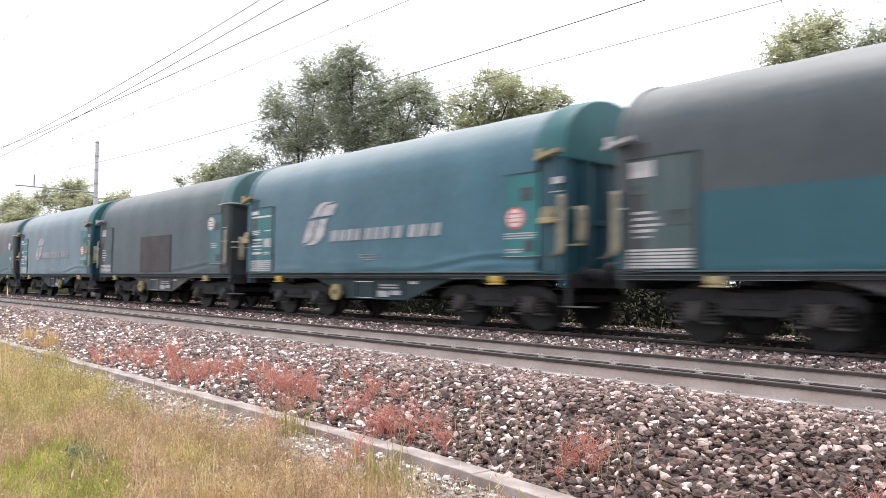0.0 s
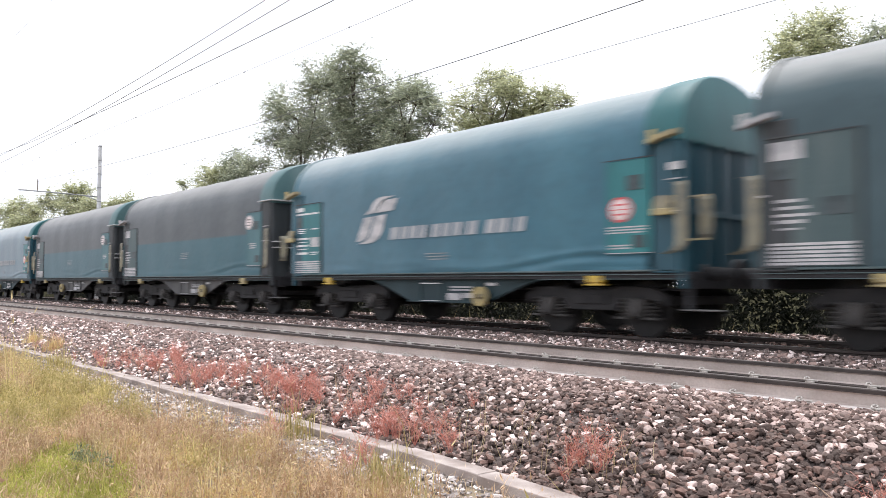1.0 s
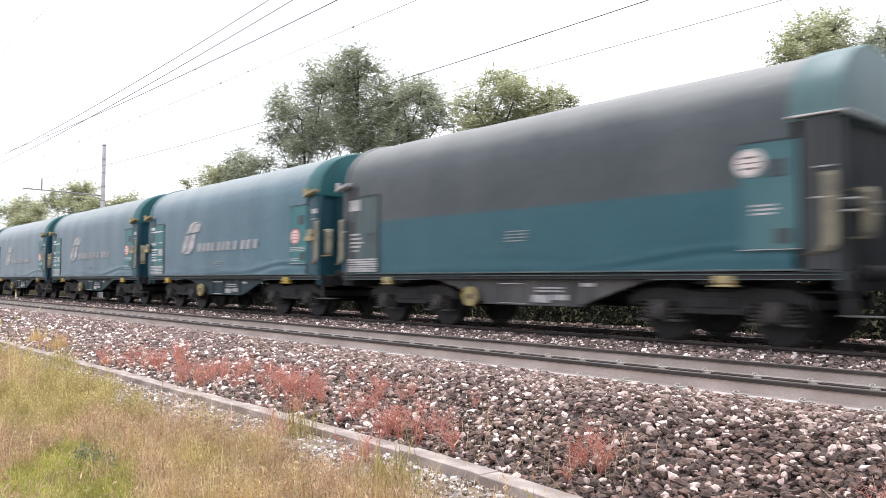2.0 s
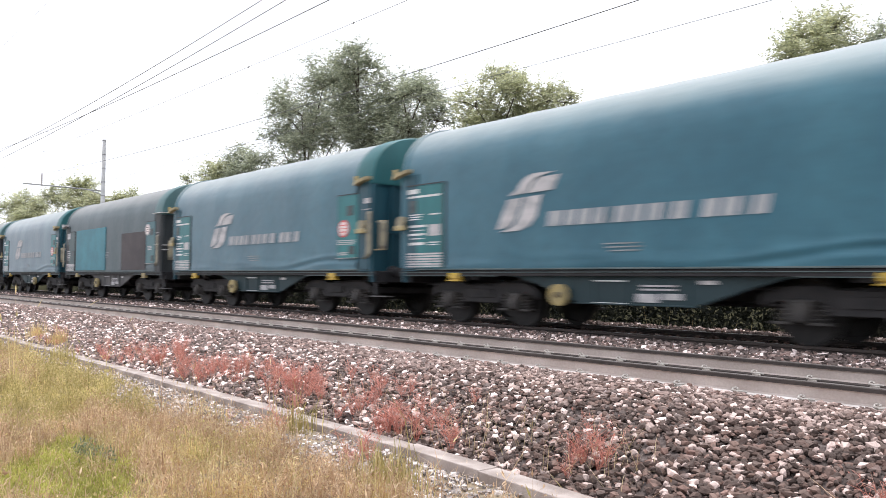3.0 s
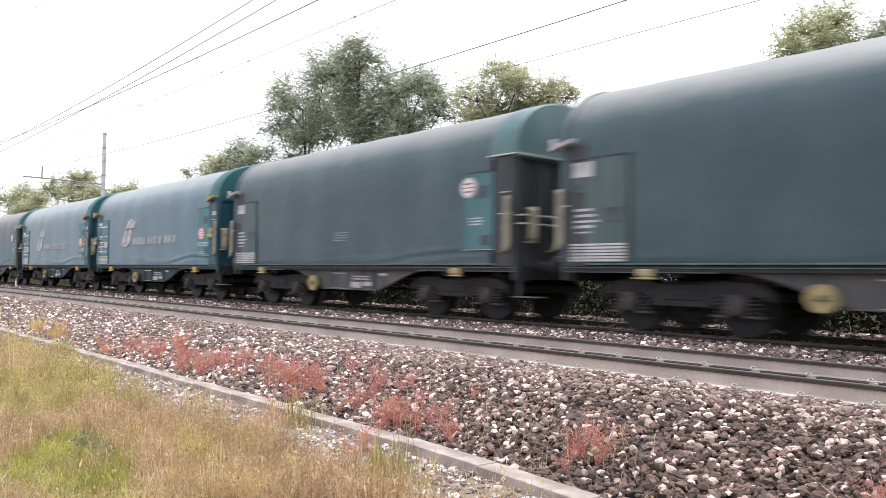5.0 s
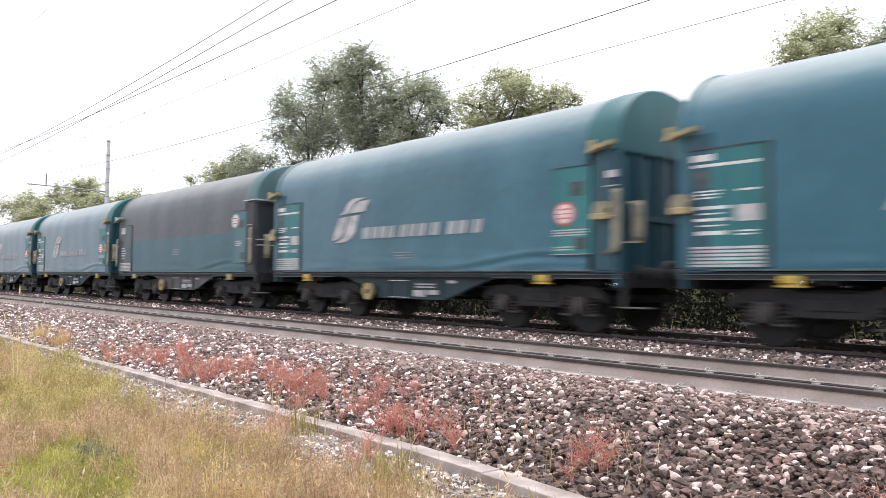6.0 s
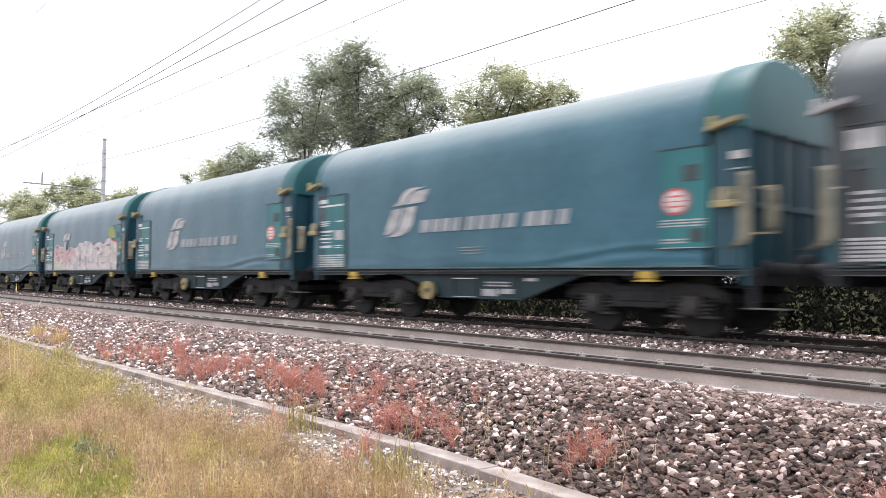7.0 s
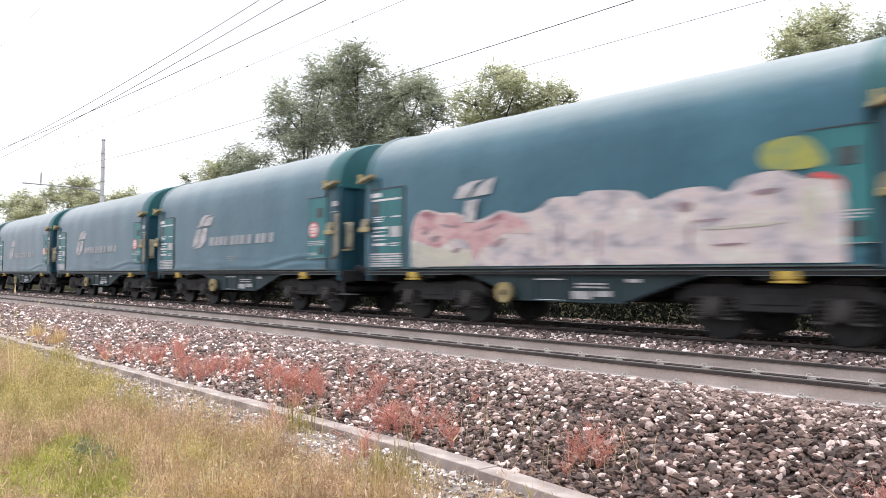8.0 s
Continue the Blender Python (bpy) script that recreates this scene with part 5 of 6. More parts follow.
def tree(name, base, lobes, seed, leaves, leaf, material, label):
    """Trunk, limbs to each lobe of the crown (dx, height, radius), leafy sprays round the limbs' ends."""
    r = np.random.default_rng(seed)
    top = new(name)
    tagged(top, label, "tree", "trees beyond the line")
    top.location = base
    bm = bm_new()
    high = max(q[1] for q in lobes)
    trunk = [Vector((0.15 * math.sin(3 * u + seed), 0.12 * math.cos(4 * u + seed), u * high * 0.9)) for u in (0, 0.12, 0.28, 0.45, 0.62, 0.8, 1.0)]
    r0 = 0.014 * high + 0.05
    tube(bm, trunk, [r0, r0 * 0.82, r0 * 0.68, r0 * 0.5, r0 * 0.36, r0 * 0.2, 0.03], 10)
    clumps = []
    for dx, dz, rad in lobes:
        c = Vector((dx, r.uniform(-0.5, 0.5), dz))
        u = min(0.95, max(0.2, (dz - rad - 0.6 * abs(dx)) / (high * 0.9)))
        k = min(int(u * 6), 5)
        root = trunk[k].lerp(trunk[k + 1], 0.5)
        rr = r0 * 0.24
        mid = root.lerp(c, 0.55) + Vector((0, 0, 0.12 * rad))
        tube(bm, [root, mid, c], [rr, rr * 0.7, rr * 0.4], 7)
        for _ in range(13):
            d = Vector(r.normal(0, 1, 3))
            d.z = abs(d.z) * 0.8 - 0.2
            d.normalize()
            e = c + d * rad * r.uniform(0.45, 0.85)
            tube(bm, [c, c.lerp(e, 0.5) + Vector((0, 0, 0.06 * rad)), e], [rr * 0.35, rr * 0.25, 0.012], 5)
            clumps.append((e, rad * 0.36))
    part("trunk", bm, M["wood_bark"], top)
    # feathery compound leaves: pairs of leaflets along a drooping stalk
    per = 15
    wts = np.array([q[1] ** 2 for q in clumps])
    sprays = int(2.3 * leaves) // per
    pick = r.choice(len(clumps), sprays, p=wts / wts.sum())
    cen = np.array([clumps[q][0][:] for q in pick])
    rad = np.array([clumps[q][1] for q in pick])
    d = r.normal(0, 1, (sprays, 3))
    d /= np.linalg.norm(d, axis=1)[:, None]
    start = cen + d * (rad * r.uniform(0.0, 0.85, sprays))[:, None]
    way = d * 0.9 + r.normal(0, 0.3, (sprays, 3)) + [0, 0, 0.6]
    way /= np.linalg.norm(way, axis=1)[:, None]
    span = leaf * 6.0 * r.uniform(0.6, 1.3, sprays) * np.where(r.uniform(0, 1, sprays) < 0.15, 2.2, 1.0)
    u = np.tile(np.linspace(0.08, 1, per), sprays)
    side = np.cross(way, [0, 0, 1.0]) + 1e-6
    side /= np.linalg.norm(side, axis=1)[:, None]
    alt = np.tile(np.where(np.arange(per) % 2 == 0, 1.0, -1.0), sprays)
    pts = np.repeat(start, per, 0) + np.repeat(way * span[:, None], per, 0) * u[:, None]
    pts += np.repeat(side, per, 0) * (alt * leaf * 0.55)[:, None] + r.normal(0, leaf * 0.1, (sprays * per, 3))
    pts[:, 2] -= np.repeat(span, per) * 0.32 * u ** 2
    n = len(pts)
    long = np.repeat(side, per, 0) * alt[:, None] + np.repeat(way, per, 0) * 0.5 + r.normal(0, 0.25, (n, 3))
    long[:, 2] -= 0.35
    long /= np.linalg.norm(long, axis=1)[:, None]
    flat = np.cross(long, r.normal(0, 0.5, (n, 3)) + [0, 0, 1.0])
    flat /= np.linalg.norm(flat, axis=1)[:, None] + 1e-6
    s = (leaf * 0.62 * r.lognormal(0, 0.25, n))[:, None]
    v = np.stack([pts - long * s, pts + flat * s * 0.42, pts + long * s, pts - flat * s * 0.42], 1).reshape(-1, 3)
    i = np.arange(n) * 4
    f = np.concatenate([np.stack([i, i + 1, i + 2], 1), np.stack([i, i + 2, i + 3], 1)])
    crown = bulk("crown", v, f, M[material])
    crown.parent = top
    return top


BACK = -0.66
GREEN = "tall dark green broadleaf tree with feathery twigs"
WARM = "yellow-green broadleaf tree with a loose crown"
FAR = "yellow-green broadleaf tree far along the line"
tree("tree", (-33.62, 13.2, BACK), [(0.31, 9.51, 1.9), (2.35, 10.47, 1.6), (-1.63, 9.9, 0.9), (-2.14, 8.56, 1.4), (1.12, 7.8, 1.7), (-0.82, 6.18, 1.6), (2.45, 8.56, 1.5)], 11, 25000, 0.088, "leaf", GREEN)
tree("tree", (-28.38, 12.8, BACK), [(0.31, 10.47, 1.5), (-0.71, 8.85, 2.1), (0.15, 11.42, 0.55), (0.2, 7.23, 1.8), (-1.43, 10.47, 0.9)], 12, 19000, 0.085, "leaf", GREEN)
tree("tree", (-25.46, 13.4, BACK), [(-1.02, 9.42, 1.4), (0.71, 8.85, 1.1), (-1.02, 8.09, 1.5), (1.63, 7.9, 0.84), (-0.2, 7.04, 1.4)], 13, 15000, 0.085, "leaf", GREEN)
tree("tree", (-21.21, 14.0, BACK), [(0.41, 8.85, 0.95), (1.53, 8.37, 0.88), (-0.51, 8.18, 1.04), (0.71, 7.52, 1.2), (-2.04, 7.9, 0.85), (-0.71, 6.94, 1.2)], 14, 12500, 0.078, "leaf_warm", WARM)
tree("tree", (-18.72, 14.3, BACK), [(-0.1, 7.99, 0.8), (1.02, 7.75, 0.42), (-0.1, 7.13, 0.97), (-0.92, 7.61, 0.88), (0.31, 6.37, 1)], 15, 8500, 0.078, "leaf_warm", "small yellow-green broadleaf tree with a loose crown")
tree("tree", (-8.61, 13.4, BACK), [(-0.1, 7.99, 0.62), (-0.61, 7.8, 0.42), (0.31, 8.04, 0.45), (0.61, 7.42, 0.45), (-0.1, 7.13, 1.07), (0, 6.18, 1.25), (-0.31, 5.04, 1.3), (0.31, 4.09, 1), (-0.41, 2.85, 1.1), (0.51, 1.9, 1.1)], 16, 25000, 0.068, "leaf_warm", "yellow-green broadleaf tree with a thin top")
tree("tree", (-7.13, 13.8, BACK), [(-0.2, 7.71, 0.36), (-0.31, 7.23, 0.48), (0.41, 7.42, 0.6), (0.2, 6.56, 0.87), (0, 5.42, 1), (0.31, 4.28, 1), (-0.2, 2.95, 1.1), (0.51, 1.9, 1.1)], 17, 20000, 0.068, "leaf", "slender green broadleaf tree with a loose crown")
tree("tree", (-38.20, 13.0, BACK), [(-1.63, 8.09, 1), (0.92, 7.61, 0.78), (-0.92, 6.94, 1.3), (1.63, 6.47, 1.08)], 18, 8000, 0.095, "leaf", GREEN)
tree("tree", (-44.75, 13.4, BACK), [(2.04, 7.61, 0.85), (-0.31, 7.71, 0.8), (-2.35, 7.52, 0.42), (0.51, 6.85, 1.07)], 19, 6000, 0.1, "leaf_warm", "small yellow-green broadleaf tree with a loose crown")
tree("tree", (-70.76, 13.5, BACK), [(-5.41, 8.37, 1.4), (1.12, 8.37, 1.4), (6.22, 7.33, 0.85), (-1.94, 7.04, 1.7), (3.67, 7.13, 1.2)], 20, 9000, 0.15, "leaf_warm", FAR)
tree("tree", (-89.79, 13.5, BACK), [(-0.71, 8.75, 1.6), (-5.61, 8.66, 1.5), (6.94, 7.99, 0.9), (-0.61, 7.23, 1.7), (3.06, 7.33, 1.5)], 21, 7000, 0.18, "leaf_warm", FAR)
tree("tree", (-62.20, 14.5, BACK), [(0, 7.9, 0.42), (-1.22, 7.42, 0.66), (1.22, 7.04, 0.73)], 23, 2400, 0.14, "leaf_warm", "thin bare-topped green tree far along the line")


def undergrowth():
    r = np.random.default_rng(40)
    n = 75000
    x = r.uniform(-64, 2, n)
    y = 8.8 + np.abs(r.normal(0, 1.1, n))
    x += 0.5 * np.sin(x * 2.3) + 0.25 * np.sin(x * 5.1 + 2)
    hgt = 0.75 + 0.45 * np.sin(x * 0.7) + 0.35 * np.sin(x * 1.9 + 1)
    z = BACK + r.uniform(0, 1, n) ** 0.8 * (hgt + 0.5) * np.clip((y - 8.5) / 0.8, 0.35, 1.6)
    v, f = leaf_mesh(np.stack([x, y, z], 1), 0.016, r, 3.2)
    tagged(bulk("undergrowth", v, f, M["leaf_shaded"]), "tangled dark green undergrowth along the far side of the line", "bushes", kind="stuff")
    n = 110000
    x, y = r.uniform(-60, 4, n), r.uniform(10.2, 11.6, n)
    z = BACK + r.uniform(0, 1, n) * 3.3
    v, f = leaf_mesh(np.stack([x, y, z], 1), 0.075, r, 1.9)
    tagged(bulk("hedge", v, f, M["leaf_shaded"]), "dense dark hedge behind the undergrowth", "hedge", kind="stuff")



undergrowth()


def far_grass():
    r = np.random.default_rng(61)
    for n, mt, ln, lab in ((600, "grass_dry", 0.35, "straw stalks in the far ditch"), (9000, "leaf_shaded", 0.3, "dark grass in the far ditch")):
        x, y = r.uniform(-45, 3, n), r.uniform(7.4, 9.0, n)
        a = r.uniform(0, 2 * np.pi, n)
        q = ln * r.lognormal(0, 0.4, n)
        lean = r.uniform(0.1, 1.0, n)
        base = np.stack([x, y, np.interp(y, [7.2, 8.6], [-0.25, -0.66])], 1)
        tip = base + np.stack([np.cos(a) * lean * q, np.sin(a) * lean * q, q], 1)
        wv = np.stack([-np.sin(a), np.cos(a), np.zeros(n)], 1) * 0.005
        v = np.stack([base - wv, base + wv, tip], 1).reshape(-1, 3)
        f = np.arange(len(v)).reshape(-1, 3)
        tagged(bulk("ditch_grass", v, f, M[mt]), lab, "grass", kind="stuff")


far_grass()

# ---- the verge in front ----


def blades(name, x, y, z0, length, width, lean, r, material, label, head=False):
    """Bent grass blades as narrow tapering strips, some with a seed head."""
    n = len(x)
    a = r.uniform(0, 2 * np.pi, n)
    dx, dy = np.cos(a) * lean * length, np.sin(a) * lean * length
    px, py = -np.sin(a) * width, np.cos(a) * width
    base = np.stack([x, y, z0], 1)
    up = np.array([0, 0, 1.0])
    mid = base + np.stack([dx * 0.35, dy * 0.35, length * 0.58], 1)
    tip = base + np.stack([dx, dy, length * (1 - 0.25 * lean)], 1)
    wv = np.stack([px, py, np.zeros(n)], 1)
    v = [base - wv, base + wv, mid + wv * 0.8, mid - wv * 0.8, tip]
    k = 5
    tris = [(0, 1, 2), (0, 2, 3), (3, 2, 4)]
    if head:
        t2 = tip + (tip - mid) * 0.28
        hv = np.stack([px, py, np.zeros(n)], 1) * 2.6
        m2 = tip + (tip - mid) * 0.1
        v += [m2 - hv, m2 + hv, t2]
        tris += [(4, 6, 5), (5, 6, 7)]
        k = 8
    v = np.stack(v, 1).reshape(-1, 3)
    f = (np.array(tris)[None] + (np.arange(n) * k)[:, None, None]).reshape(-1, 3)
    return tagged(bulk(name, v, f, material), label, "grass", kind="stuff")


def verge():
    r = np.random.default_rng(21)

    tall = [None]

    def tufted(count, xr, yr, tufts, spread):
        tx, ty = r.uniform(*xr, tufts), r.uniform(*yr, tufts)
        i = r.integers(0, tufts, count)
        lump = np.array([1 + 1.1 * noise.noise((a * 1.9, b * 2.6, 5.1)) for a, b in zip(tx, ty)])
        tall[0] = (r.lognormal(0, 0.4, tufts) * lump)[i]
        return tx[i] + r.normal(0, spread, count), ty[i] + r.normal(0, spread, count)

    def edge(x, y):
        lim = -3.72 - 0.22 * np.sin(x * 1.3) - 0.15 * np.sin(x * 3.1) + np.where(x < -9, 0.035 * (-9 - x), 0)
        lim = np.minimum(lim, -3.12)
        return y < lim + np.abs(r.normal(0, 0.12, len(x)))

    def green_at(x, y):
        wob = 1 + 0.3 * np.sin(5 * x + 7 * y) + 0.2 * np.sin(11 * x - 6 * y)
        return (np.hypot((x + 6.3) / 0.72, (y + 4.95) / 0.27) < wob) | (np.hypot((x + 5.6) / 0.9, (y + 5.25) / 0.36) < wob)

    def kind_at(x, y):
        """Which growth stands where: 0 straw, 1 rust, 2 yellow-green."""
        q = np.array([noise.noise((a * 0.55 + 3.1, b * 0.9, 1.7)) + 0.5 * noise.noise((a * 1.7, b * 2.1, 7.7)) for a, b in zip(x, y)])
        q += r.normal(0, 0.13, len(x)) + np.where(x < -7.5, -0.22, 0) + np.where((x > -6.6) & (y > -4.4), 0.2, 0) + np.where(x > -5.3, 0.22, 0)
        return np.where(q < -0.12, 2, np.where(q > 0.12, 1, 0))
    names = (("grass_dry", "dry straw-coloured grass of the verge"), ("grass_rust", "dry rust-brown grass of the verge"), ("grass_green", "yellow-green grass among the dry stalks"))
    for xr, cnt, tf, wd, ln in (((-8.5, -1.2), 56000, 3600, 0.0028, 0.10), ((-16, -8.5), 26000, 1600, 0.0042, 0.115), ((-40, -16), 20000, 900, 0.007, 0.15)):
        x, y = tufted(cnt, xr, (-6.9, -2.8), tf, 0.055)
        k = edge(x, y) & ~(green_at(x, y) & (r.uniform(0, 1, len(x)) < 0.8))
        x, y, hi = x[k], y[k], tall[0][k]
        which = kind_at(x, y)
        for q in (0, 1, 2):
            mt, lab = names[q]
            a, b, c = x[which == q], y[which == q], hi[which == q]
            seeds = r.uniform(0, 1, len(a)) < 0.4
            n0, n1 = int((~seeds).sum()), int(seeds.sum())
            blades(mt.replace("grass_", "") + "_grass", a[~seeds], b[~seeds], np.full(n0, GROUND), ln * c[~seeds] * r.lognormal(0, 0.35, n0), wd, r.uniform(0.2, 1.1, n0), r, M[mt], lab)
            blades(mt.replace("grass_", "") + "_grass", a[seeds], b[seeds], np.full(n1, GROUND), 1.2 * ln * c[seeds] * r.lognormal(0, 0.3, n1), wd * 0.75, r.uniform(0.1, 1.1, n1), r, M[mt], lab, True)
            # pale husks on the taller stalks
            m = int(len(a) * 0.6)
            i = r.integers(0, max(1, len(a)), m)
            v, f = leaf_mesh(np.stack([a[i] + r.normal(0, 0.035, m), b[i] + r.normal(0, 0.035, m), GROUND + ln * np.minimum(c[i], 2.2) * r.uniform(0.5, 1.25, m)], 1), wd * 2.6, r, 2.4)
            tagged(bulk("husks", v, f, M["grass_husk"]), "pale dry seed husks over the grass", "grass", kind="stuff")
            # small leaves in the sward
            m = int(len(a) * 3.0)
            i = r.integers(0, max(1, len(a)), m)
            v, f = leaf_mesh(np.stack([a[i] + r.normal(0, 0.03, m), b[i] + r.normal(0, 0.03, m), GROUND + np.abs(r.normal(0, ln * 0.7, m)) * np.minimum(c[i], 2)], 1), wd * 3.6, r, 1.6)
            tagged(bulk("sward", v, f, M[mt]), lab, "grass", kind="stuff")
    for xr, yr, cnt in (((-1.2, 12), (-12, -3.4), 42000), ((-40, -1.2), (-12, -6.9), 42000)):
        x, y = tufted(cnt, xr, yr, cnt // 14, 0.1)
        which = kind_at(x, y)
        for q in (0, 1, 2):
            mt, lab = names[q]
            a, b, c = x[which == q], y[which == q], tall[0][which == q]
            blades(mt.replace("grass_", "") + "_grass", a, b, np.full(len(a), GROUND), 0.13 * c * r.lognormal(0, 0.35, len(a)), 0.007, r.uniform(0.2, 1.1, len(a)), r, M[mt], lab)
    x, y = r.uniform(-7.4, -4.2, 46000), r.uniform(-6.0, -4.4, 46000)
    k = green_at(x + r.normal(0, 0.1, 46000), y + r.normal(0, 0.06, 46000))
    blades("green_grass", x[k], y[k], np.full(k.sum(), GROUND), 0.06 * r.lognormal(0, 0.45, k.sum()), 0.003, r.uniform(0.3, 1.3, k.sum()), r, M["grass_fresh"], "fresh green patch of short grass")
    m = 1100
    a, b = r.uniform(0, 2 * np.pi, m), 0.2 * np.sqrt(r.uniform(0, 1, m))
    v, f = leaf_mesh(np.stack([-6.28 + np.cos(a) * b * 1.6 * (1 + 0.4 * np.sin(3 * a)), -4.84 + np.sin(a) * b * 0.6 * (1 + 0.4 * np.cos(5 * a)), GROUND + 0.02 + r.uniform(0, 0.1, m)], 1), 0.012, r, 2.0)
    tagged(bulk("leafy_weed", v, f, M["leaf_verge"]), "low dark green leafy weed in the grass", "weed", kind="stuff")
    x = r.uniform(-14, -1.5, 3600)
    y = r.uniform(-4.1, -2.9, 3600)
    blades("stray_grass", x, y, np.full(3600, GROUND), 0.07 * r.lognormal(0, 0.4, 3600), 0.0026, r.uniform(0.3, 1.4, 3600), r, M["grass_rust"], "stray dry stalks among the gravel")
    # standing clumps with seed heads, each of one growth
    for xr, yr, cnt, wd in (((-8.6, -2.5), (-5.6, -3.75), 230, 0.0024), ((-15, -8.6), (-6.0, -3.5), 170, 0.0034), ((-30, -15), (-6.0, -3.2), 130, 0.006)):
        tx, ty = r.uniform(*xr, cnt), r.uniform(*yr, cnt)
        which = kind_at(tx, ty)
        for q in (0, 1, 2):
            m = 26
            a, b = np.repeat(tx[which == q], m), np.repeat(ty[which == q], m)
            if not len(a):
                continue
            hi = np.repeat(r.uniform(0.13, 0.3, len(a) // m), m)
            a, b = a + r.normal(0, 0.05, len(a)), b + r.normal(0, 0.05, len(b))
            k = ~green_at(a, b)
            a, b, hi = a[k], b[k], hi[k]
            mt, lab = names[q]
            blades(mt.replace("grass_", "") + "_clump", a, b, np.full(len(a), GROUND), hi * r.uniform(0.5, 1.1, len(a)), wd, r.uniform(0.05, 0.55, len(a)), r, M[mt], lab, True)
            c = int(len(a) * 1.6)
            i = r.integers(0, len(a), c)
            v, f = leaf_mesh(np.stack([a[i] + r.normal(0, 0.03, c), b[i] + r.normal(0, 0.03, c), GROUND + hi[i] * r.uniform(0.35, 1.05, c)], 1), wd * 3.6, r, 2.6)
            tagged(bulk("husks", v, f, M["grass_husk"] if q == 0 else M[mt]), "dry seed husks on the clumps", "grass", kind="stuff")
    # taller tufts by the kerb
    for cx, cy, ln, cnt, mt in ((-14.2, -2.98, 0.24, 150, "grass_green"), (-13.6, -3.02, 0.2, 90, "grass_green"), (-6.3, -3.05, 0.24, 110, "grass_green"), (-4.2, -3.6, 0.24, 240, "grass_green"), (-3.9, -3.9, 0.2, 200, "grass_dry"), (-16.5, -2.4, 0.3, 300, "grass_dry"), (-18.5, -2.3, 0.3, 300, "grass_dry")):
        x, y = r.normal(cx, 0.13, cnt), r.normal(cy, 0.1, cnt)
        blades("grass_tuft", x, y, np.full(cnt, GROUND), ln * r.lognormal(0, 0.3, cnt), 0.004, r.uniform(0.05, 0.5, cnt), r, M[mt], "tall tuft of grass by the kerb")


verge()


def red_weed(seed):
    """A low branching weed, dry and red."""
    r = random.Random(seed)
    top = new("red_weed")
    tagged(top, "dry red branching weed growing through the stones", "weed", "red weeds on the bank")
    bm = bm_new()
    for _ in range(10):
        a, ln = r.uniform(0, 6.283), r.uniform(0.14, 0.36)
        q = Vector((math.cos(a) * 0.45, math.sin(a) * 0.45, 1)).normalized()
        p1, p2 = q * ln * 0.5, q * ln + Vector((0, 0, -0.02))
        tube(bm, [(0, 0, -0.03), p1, p2], [0.0028, 0.002, 0.001], 4, False)
        for _k in range(7):
            s = q * ln * r.uniform(0.25, 1.0)
            d = Vector((r.gauss(0, 1), r.gauss(0, 1), 0.7)).normalized() * r.uniform(0.04, 0.1)
            tube(bm, [s, s + d], [0.002, 0.001], 3, False)
    part("stem", bm, M["weed_red"], top)
    r2 = np.random.default_rng(seed)
    n = 55
    a = r2.uniform(0, 2 * np.pi, n)
    h = r2.uniform(0.03, 0.3, n)
    rad = 0.17 * np.sqrt(r2.uniform(0, 1, n)) * (0.4 + h / 0.25)
    v, f = leaf_mesh(np.stack([np.cos(a) * rad, np.sin(a) * rad, h], 1), 0.0075, r2, 2.4)
    lv = bulk("foliage", v, f, M["weed_red"])
    lv.parent = top
    return top


def weeds():
    r = random.Random(8)
    firsts = [red_weed(s) for s in (1, 2, 3)]
    spots = []
    for cx, cy, sx, sy, cnt in ((-12.0, -2.3, 0.6, 0.16, 14), (-10.8, -2.25, 0.5, 0.16, 9), (-9.8, -2.2, 0.25, 0.17, 17), (-9.0, -2.1, 0.4, 0.18, 8), (-7.8, -2.14, 0.22, 0.2, 17), (-7.0, -2.2, 0.4, 0.2, 6), (-6.3, -2.0, 0.35, 0.2, 12), (-5.7, -2.4, 0.3, 0.14, 9), (-4.9, -2.35, 0.3, 0.12, 4), (-3.55, -2.4, 0.08, 0.12, 7), (-13.4, -2.3, 0.5, 0.16, 7), (-6.6, -3.25, 0.25, 0.1, 4), (-5.2, -3.2, 0.15, 0.1, 3), (-16.2, -2.3, 1.5, 0.2, 7), (-9.2, -2.1, 2.6, 0.28, 14)):
        for _ in range(cnt):
            spots.append((r.gauss(cx, sx * 1.25), r.gauss(cy - 0.08, sy * 1.2)))
    for i, (x, y) in enumerate(spots):
        y = min(y, -1.3)
        if -2.98 < y < -2.62:
            y = -2.58
        z = float(bed_height(y)) if y > -2.64 else GROUND
        at = pose(x, y, z, r.uniform(-8, 8), r.uniform(-8, 8), r.uniform(0, 360))
        if i < 3:
            firsts[i].matrix_basis = at
        else:
            c = copy_thing(firsts[i % 3], at)
            s = r.uniform(0.45, 1.05)
            c.scale = (s, s, s)


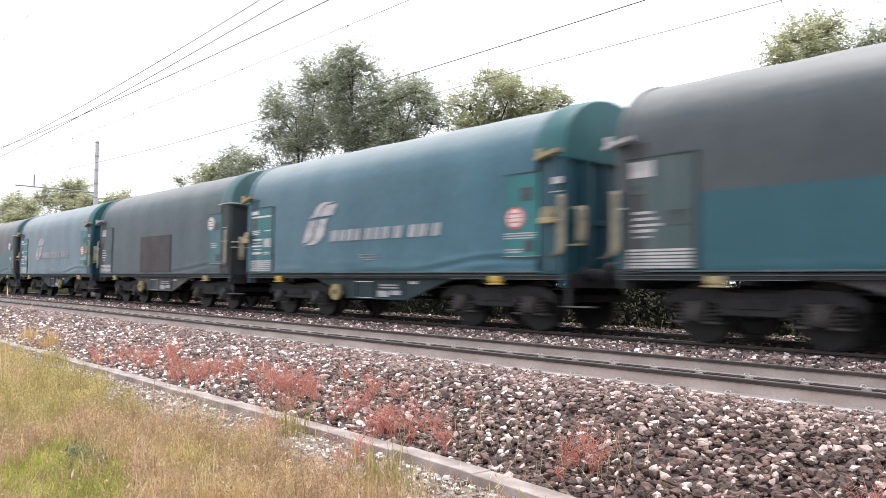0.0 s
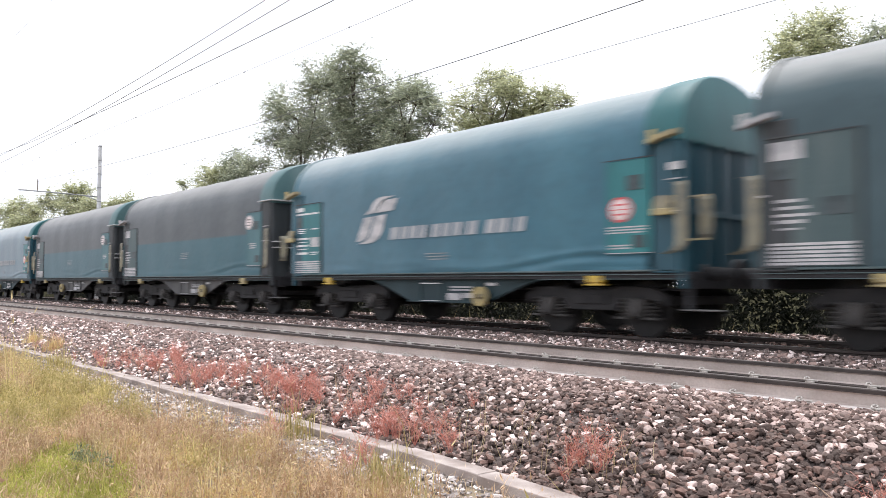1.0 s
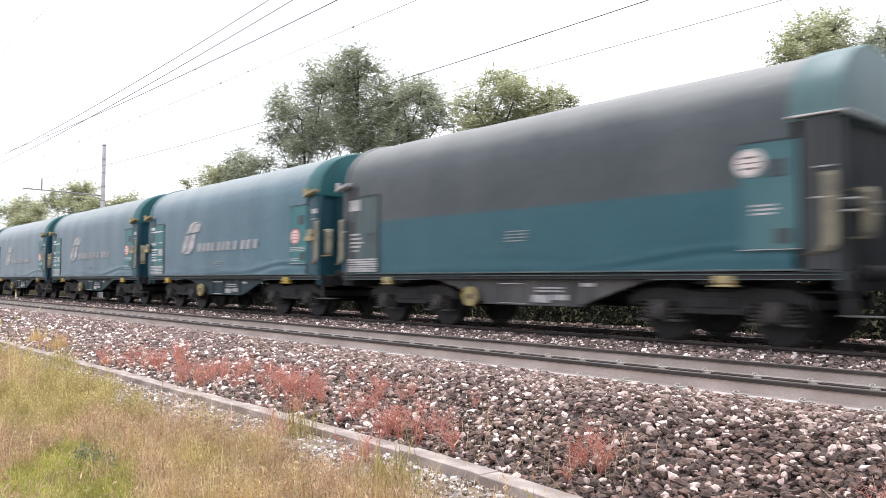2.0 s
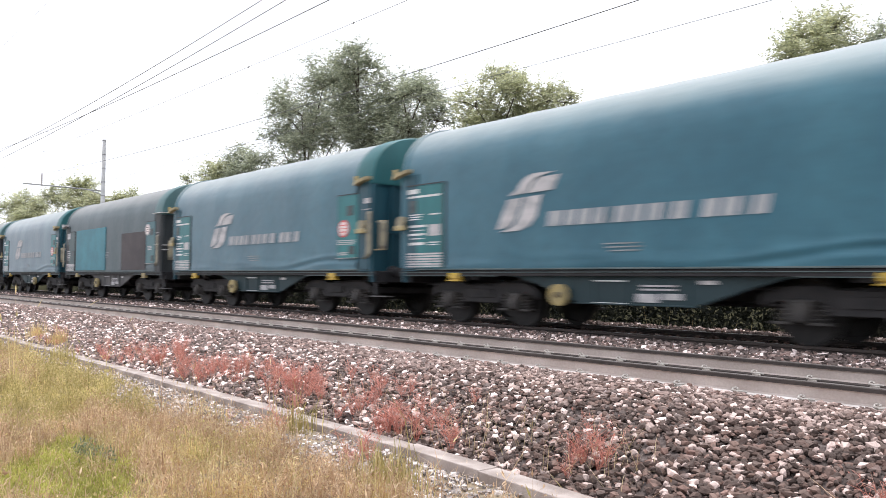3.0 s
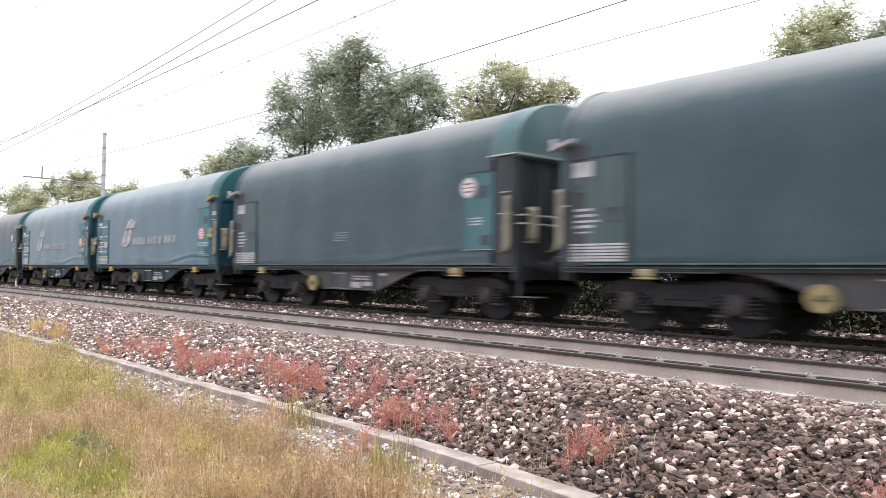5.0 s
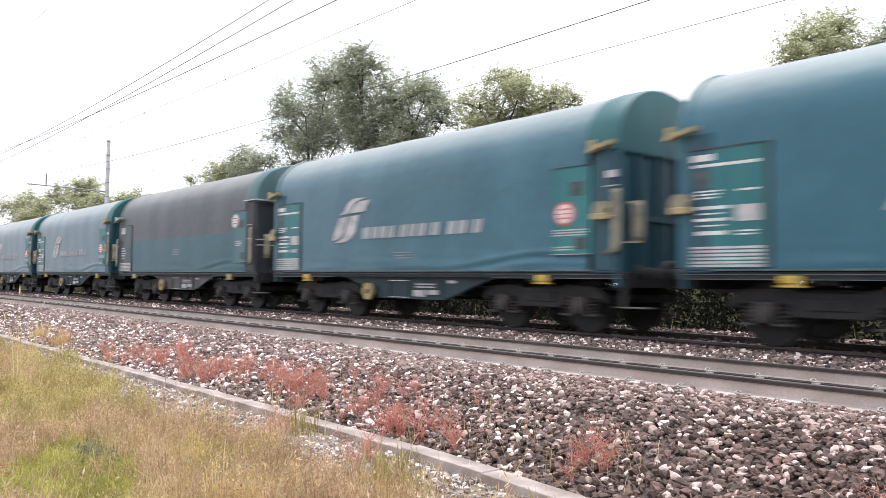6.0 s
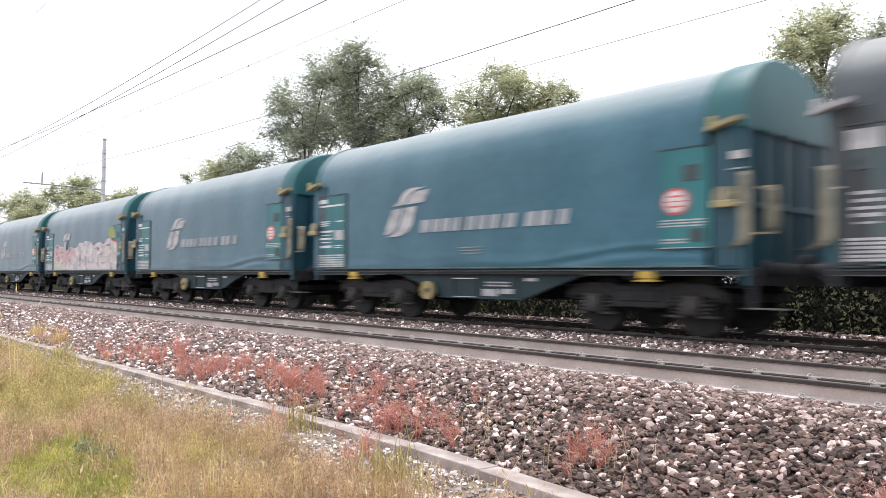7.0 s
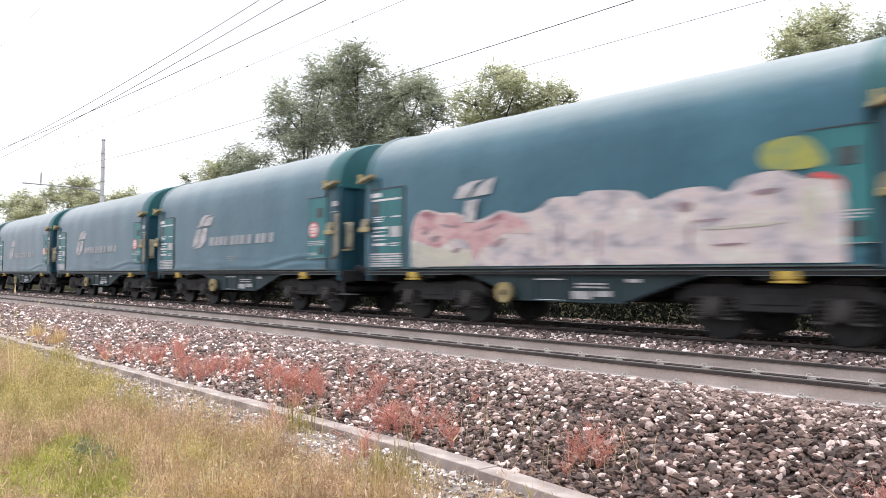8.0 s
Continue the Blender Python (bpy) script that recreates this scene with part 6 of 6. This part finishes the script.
weeds()


def bank_stalks():
    """Thin dry stalks bent over the stones."""
    r = np.random.default_rng(77)
    n = 90
    x, y = r.uniform(-5.2, -3.0, n), r.uniform(-2.65, -2.0, n)
    blades("dry_stalks", x, y, bed_height(y), 0.26 * r.lognormal(0, 0.3, n), 0.0016, r.uniform(0.3, 1.5, n), r, M["grass_husk"], "thin dry stalks bent over the stones")
    n = 260
    x, y = r.uniform(-14.5, -5.2, n), r.uniform(-2.65, -1.9, n)
    blades("dry_stalks", x, y, bed_height(y), 0.2 * r.lognormal(0, 0.3, n), 0.0022, r.uniform(0.2, 1.2, n), r, M["grass_rust"], "thin dry stalks among the stones")


bank_stalks()


def single_stones():
    """Crushed stones of the bank that lie nearest, one by one."""
    temps, f = rock_templates("ico")
    meshes = []
    for v in temps:
        me = bpy.data.meshes.new("stone")
        me.from_pydata([tuple(p) for p in v], [], [tuple(int(i) for i in q) for q in f])
        me.materials.append(M["stone_single"])
        meshes.append(me)
    r = random.Random(91)
    for i in range(300):
        x, y, size = r.uniform(-3.55, -2.85), r.uniform(-2.5, -1.9), 0.0275 * min(1.6, max(0.6, r.lognormvariate(0, 0.28)))
        ob = new("stone", meshes[i % len(meshes)])
        ob.parent = BED
        turn = pose(x, y, float(bed_height(y)) + size * r.uniform(-0.3, 0.4), r.gauss(0, 30), r.gauss(0, 15), r.uniform(0, 360))
        ob.matrix_basis = turn @ Matrix.Diagonal((size * r.uniform(0.8, 1.35), size * r.uniform(0.7, 1.1), size * r.uniform(0.5, 0.87), 1))


single_stones()


def motions():
    """The train runs through at a steady speed. Its plain disc wheels spin too fast for rows to follow."""
    for k, w in WAGONS.items():
        x = START - PITCH * k
        walk(w, [(0.0, pose(x, Y_FAR, 0)), (2.0, pose(x + 2 * SPEED, Y_FAR, 0)), (4.0, pose(x + 4 * SPEED, Y_FAR, 0)), (6.0, pose(x + 6 * SPEED, Y_FAR, 0)), (8.0, pose(x + 8 * SPEED, Y_FAR, 0))])


motions()
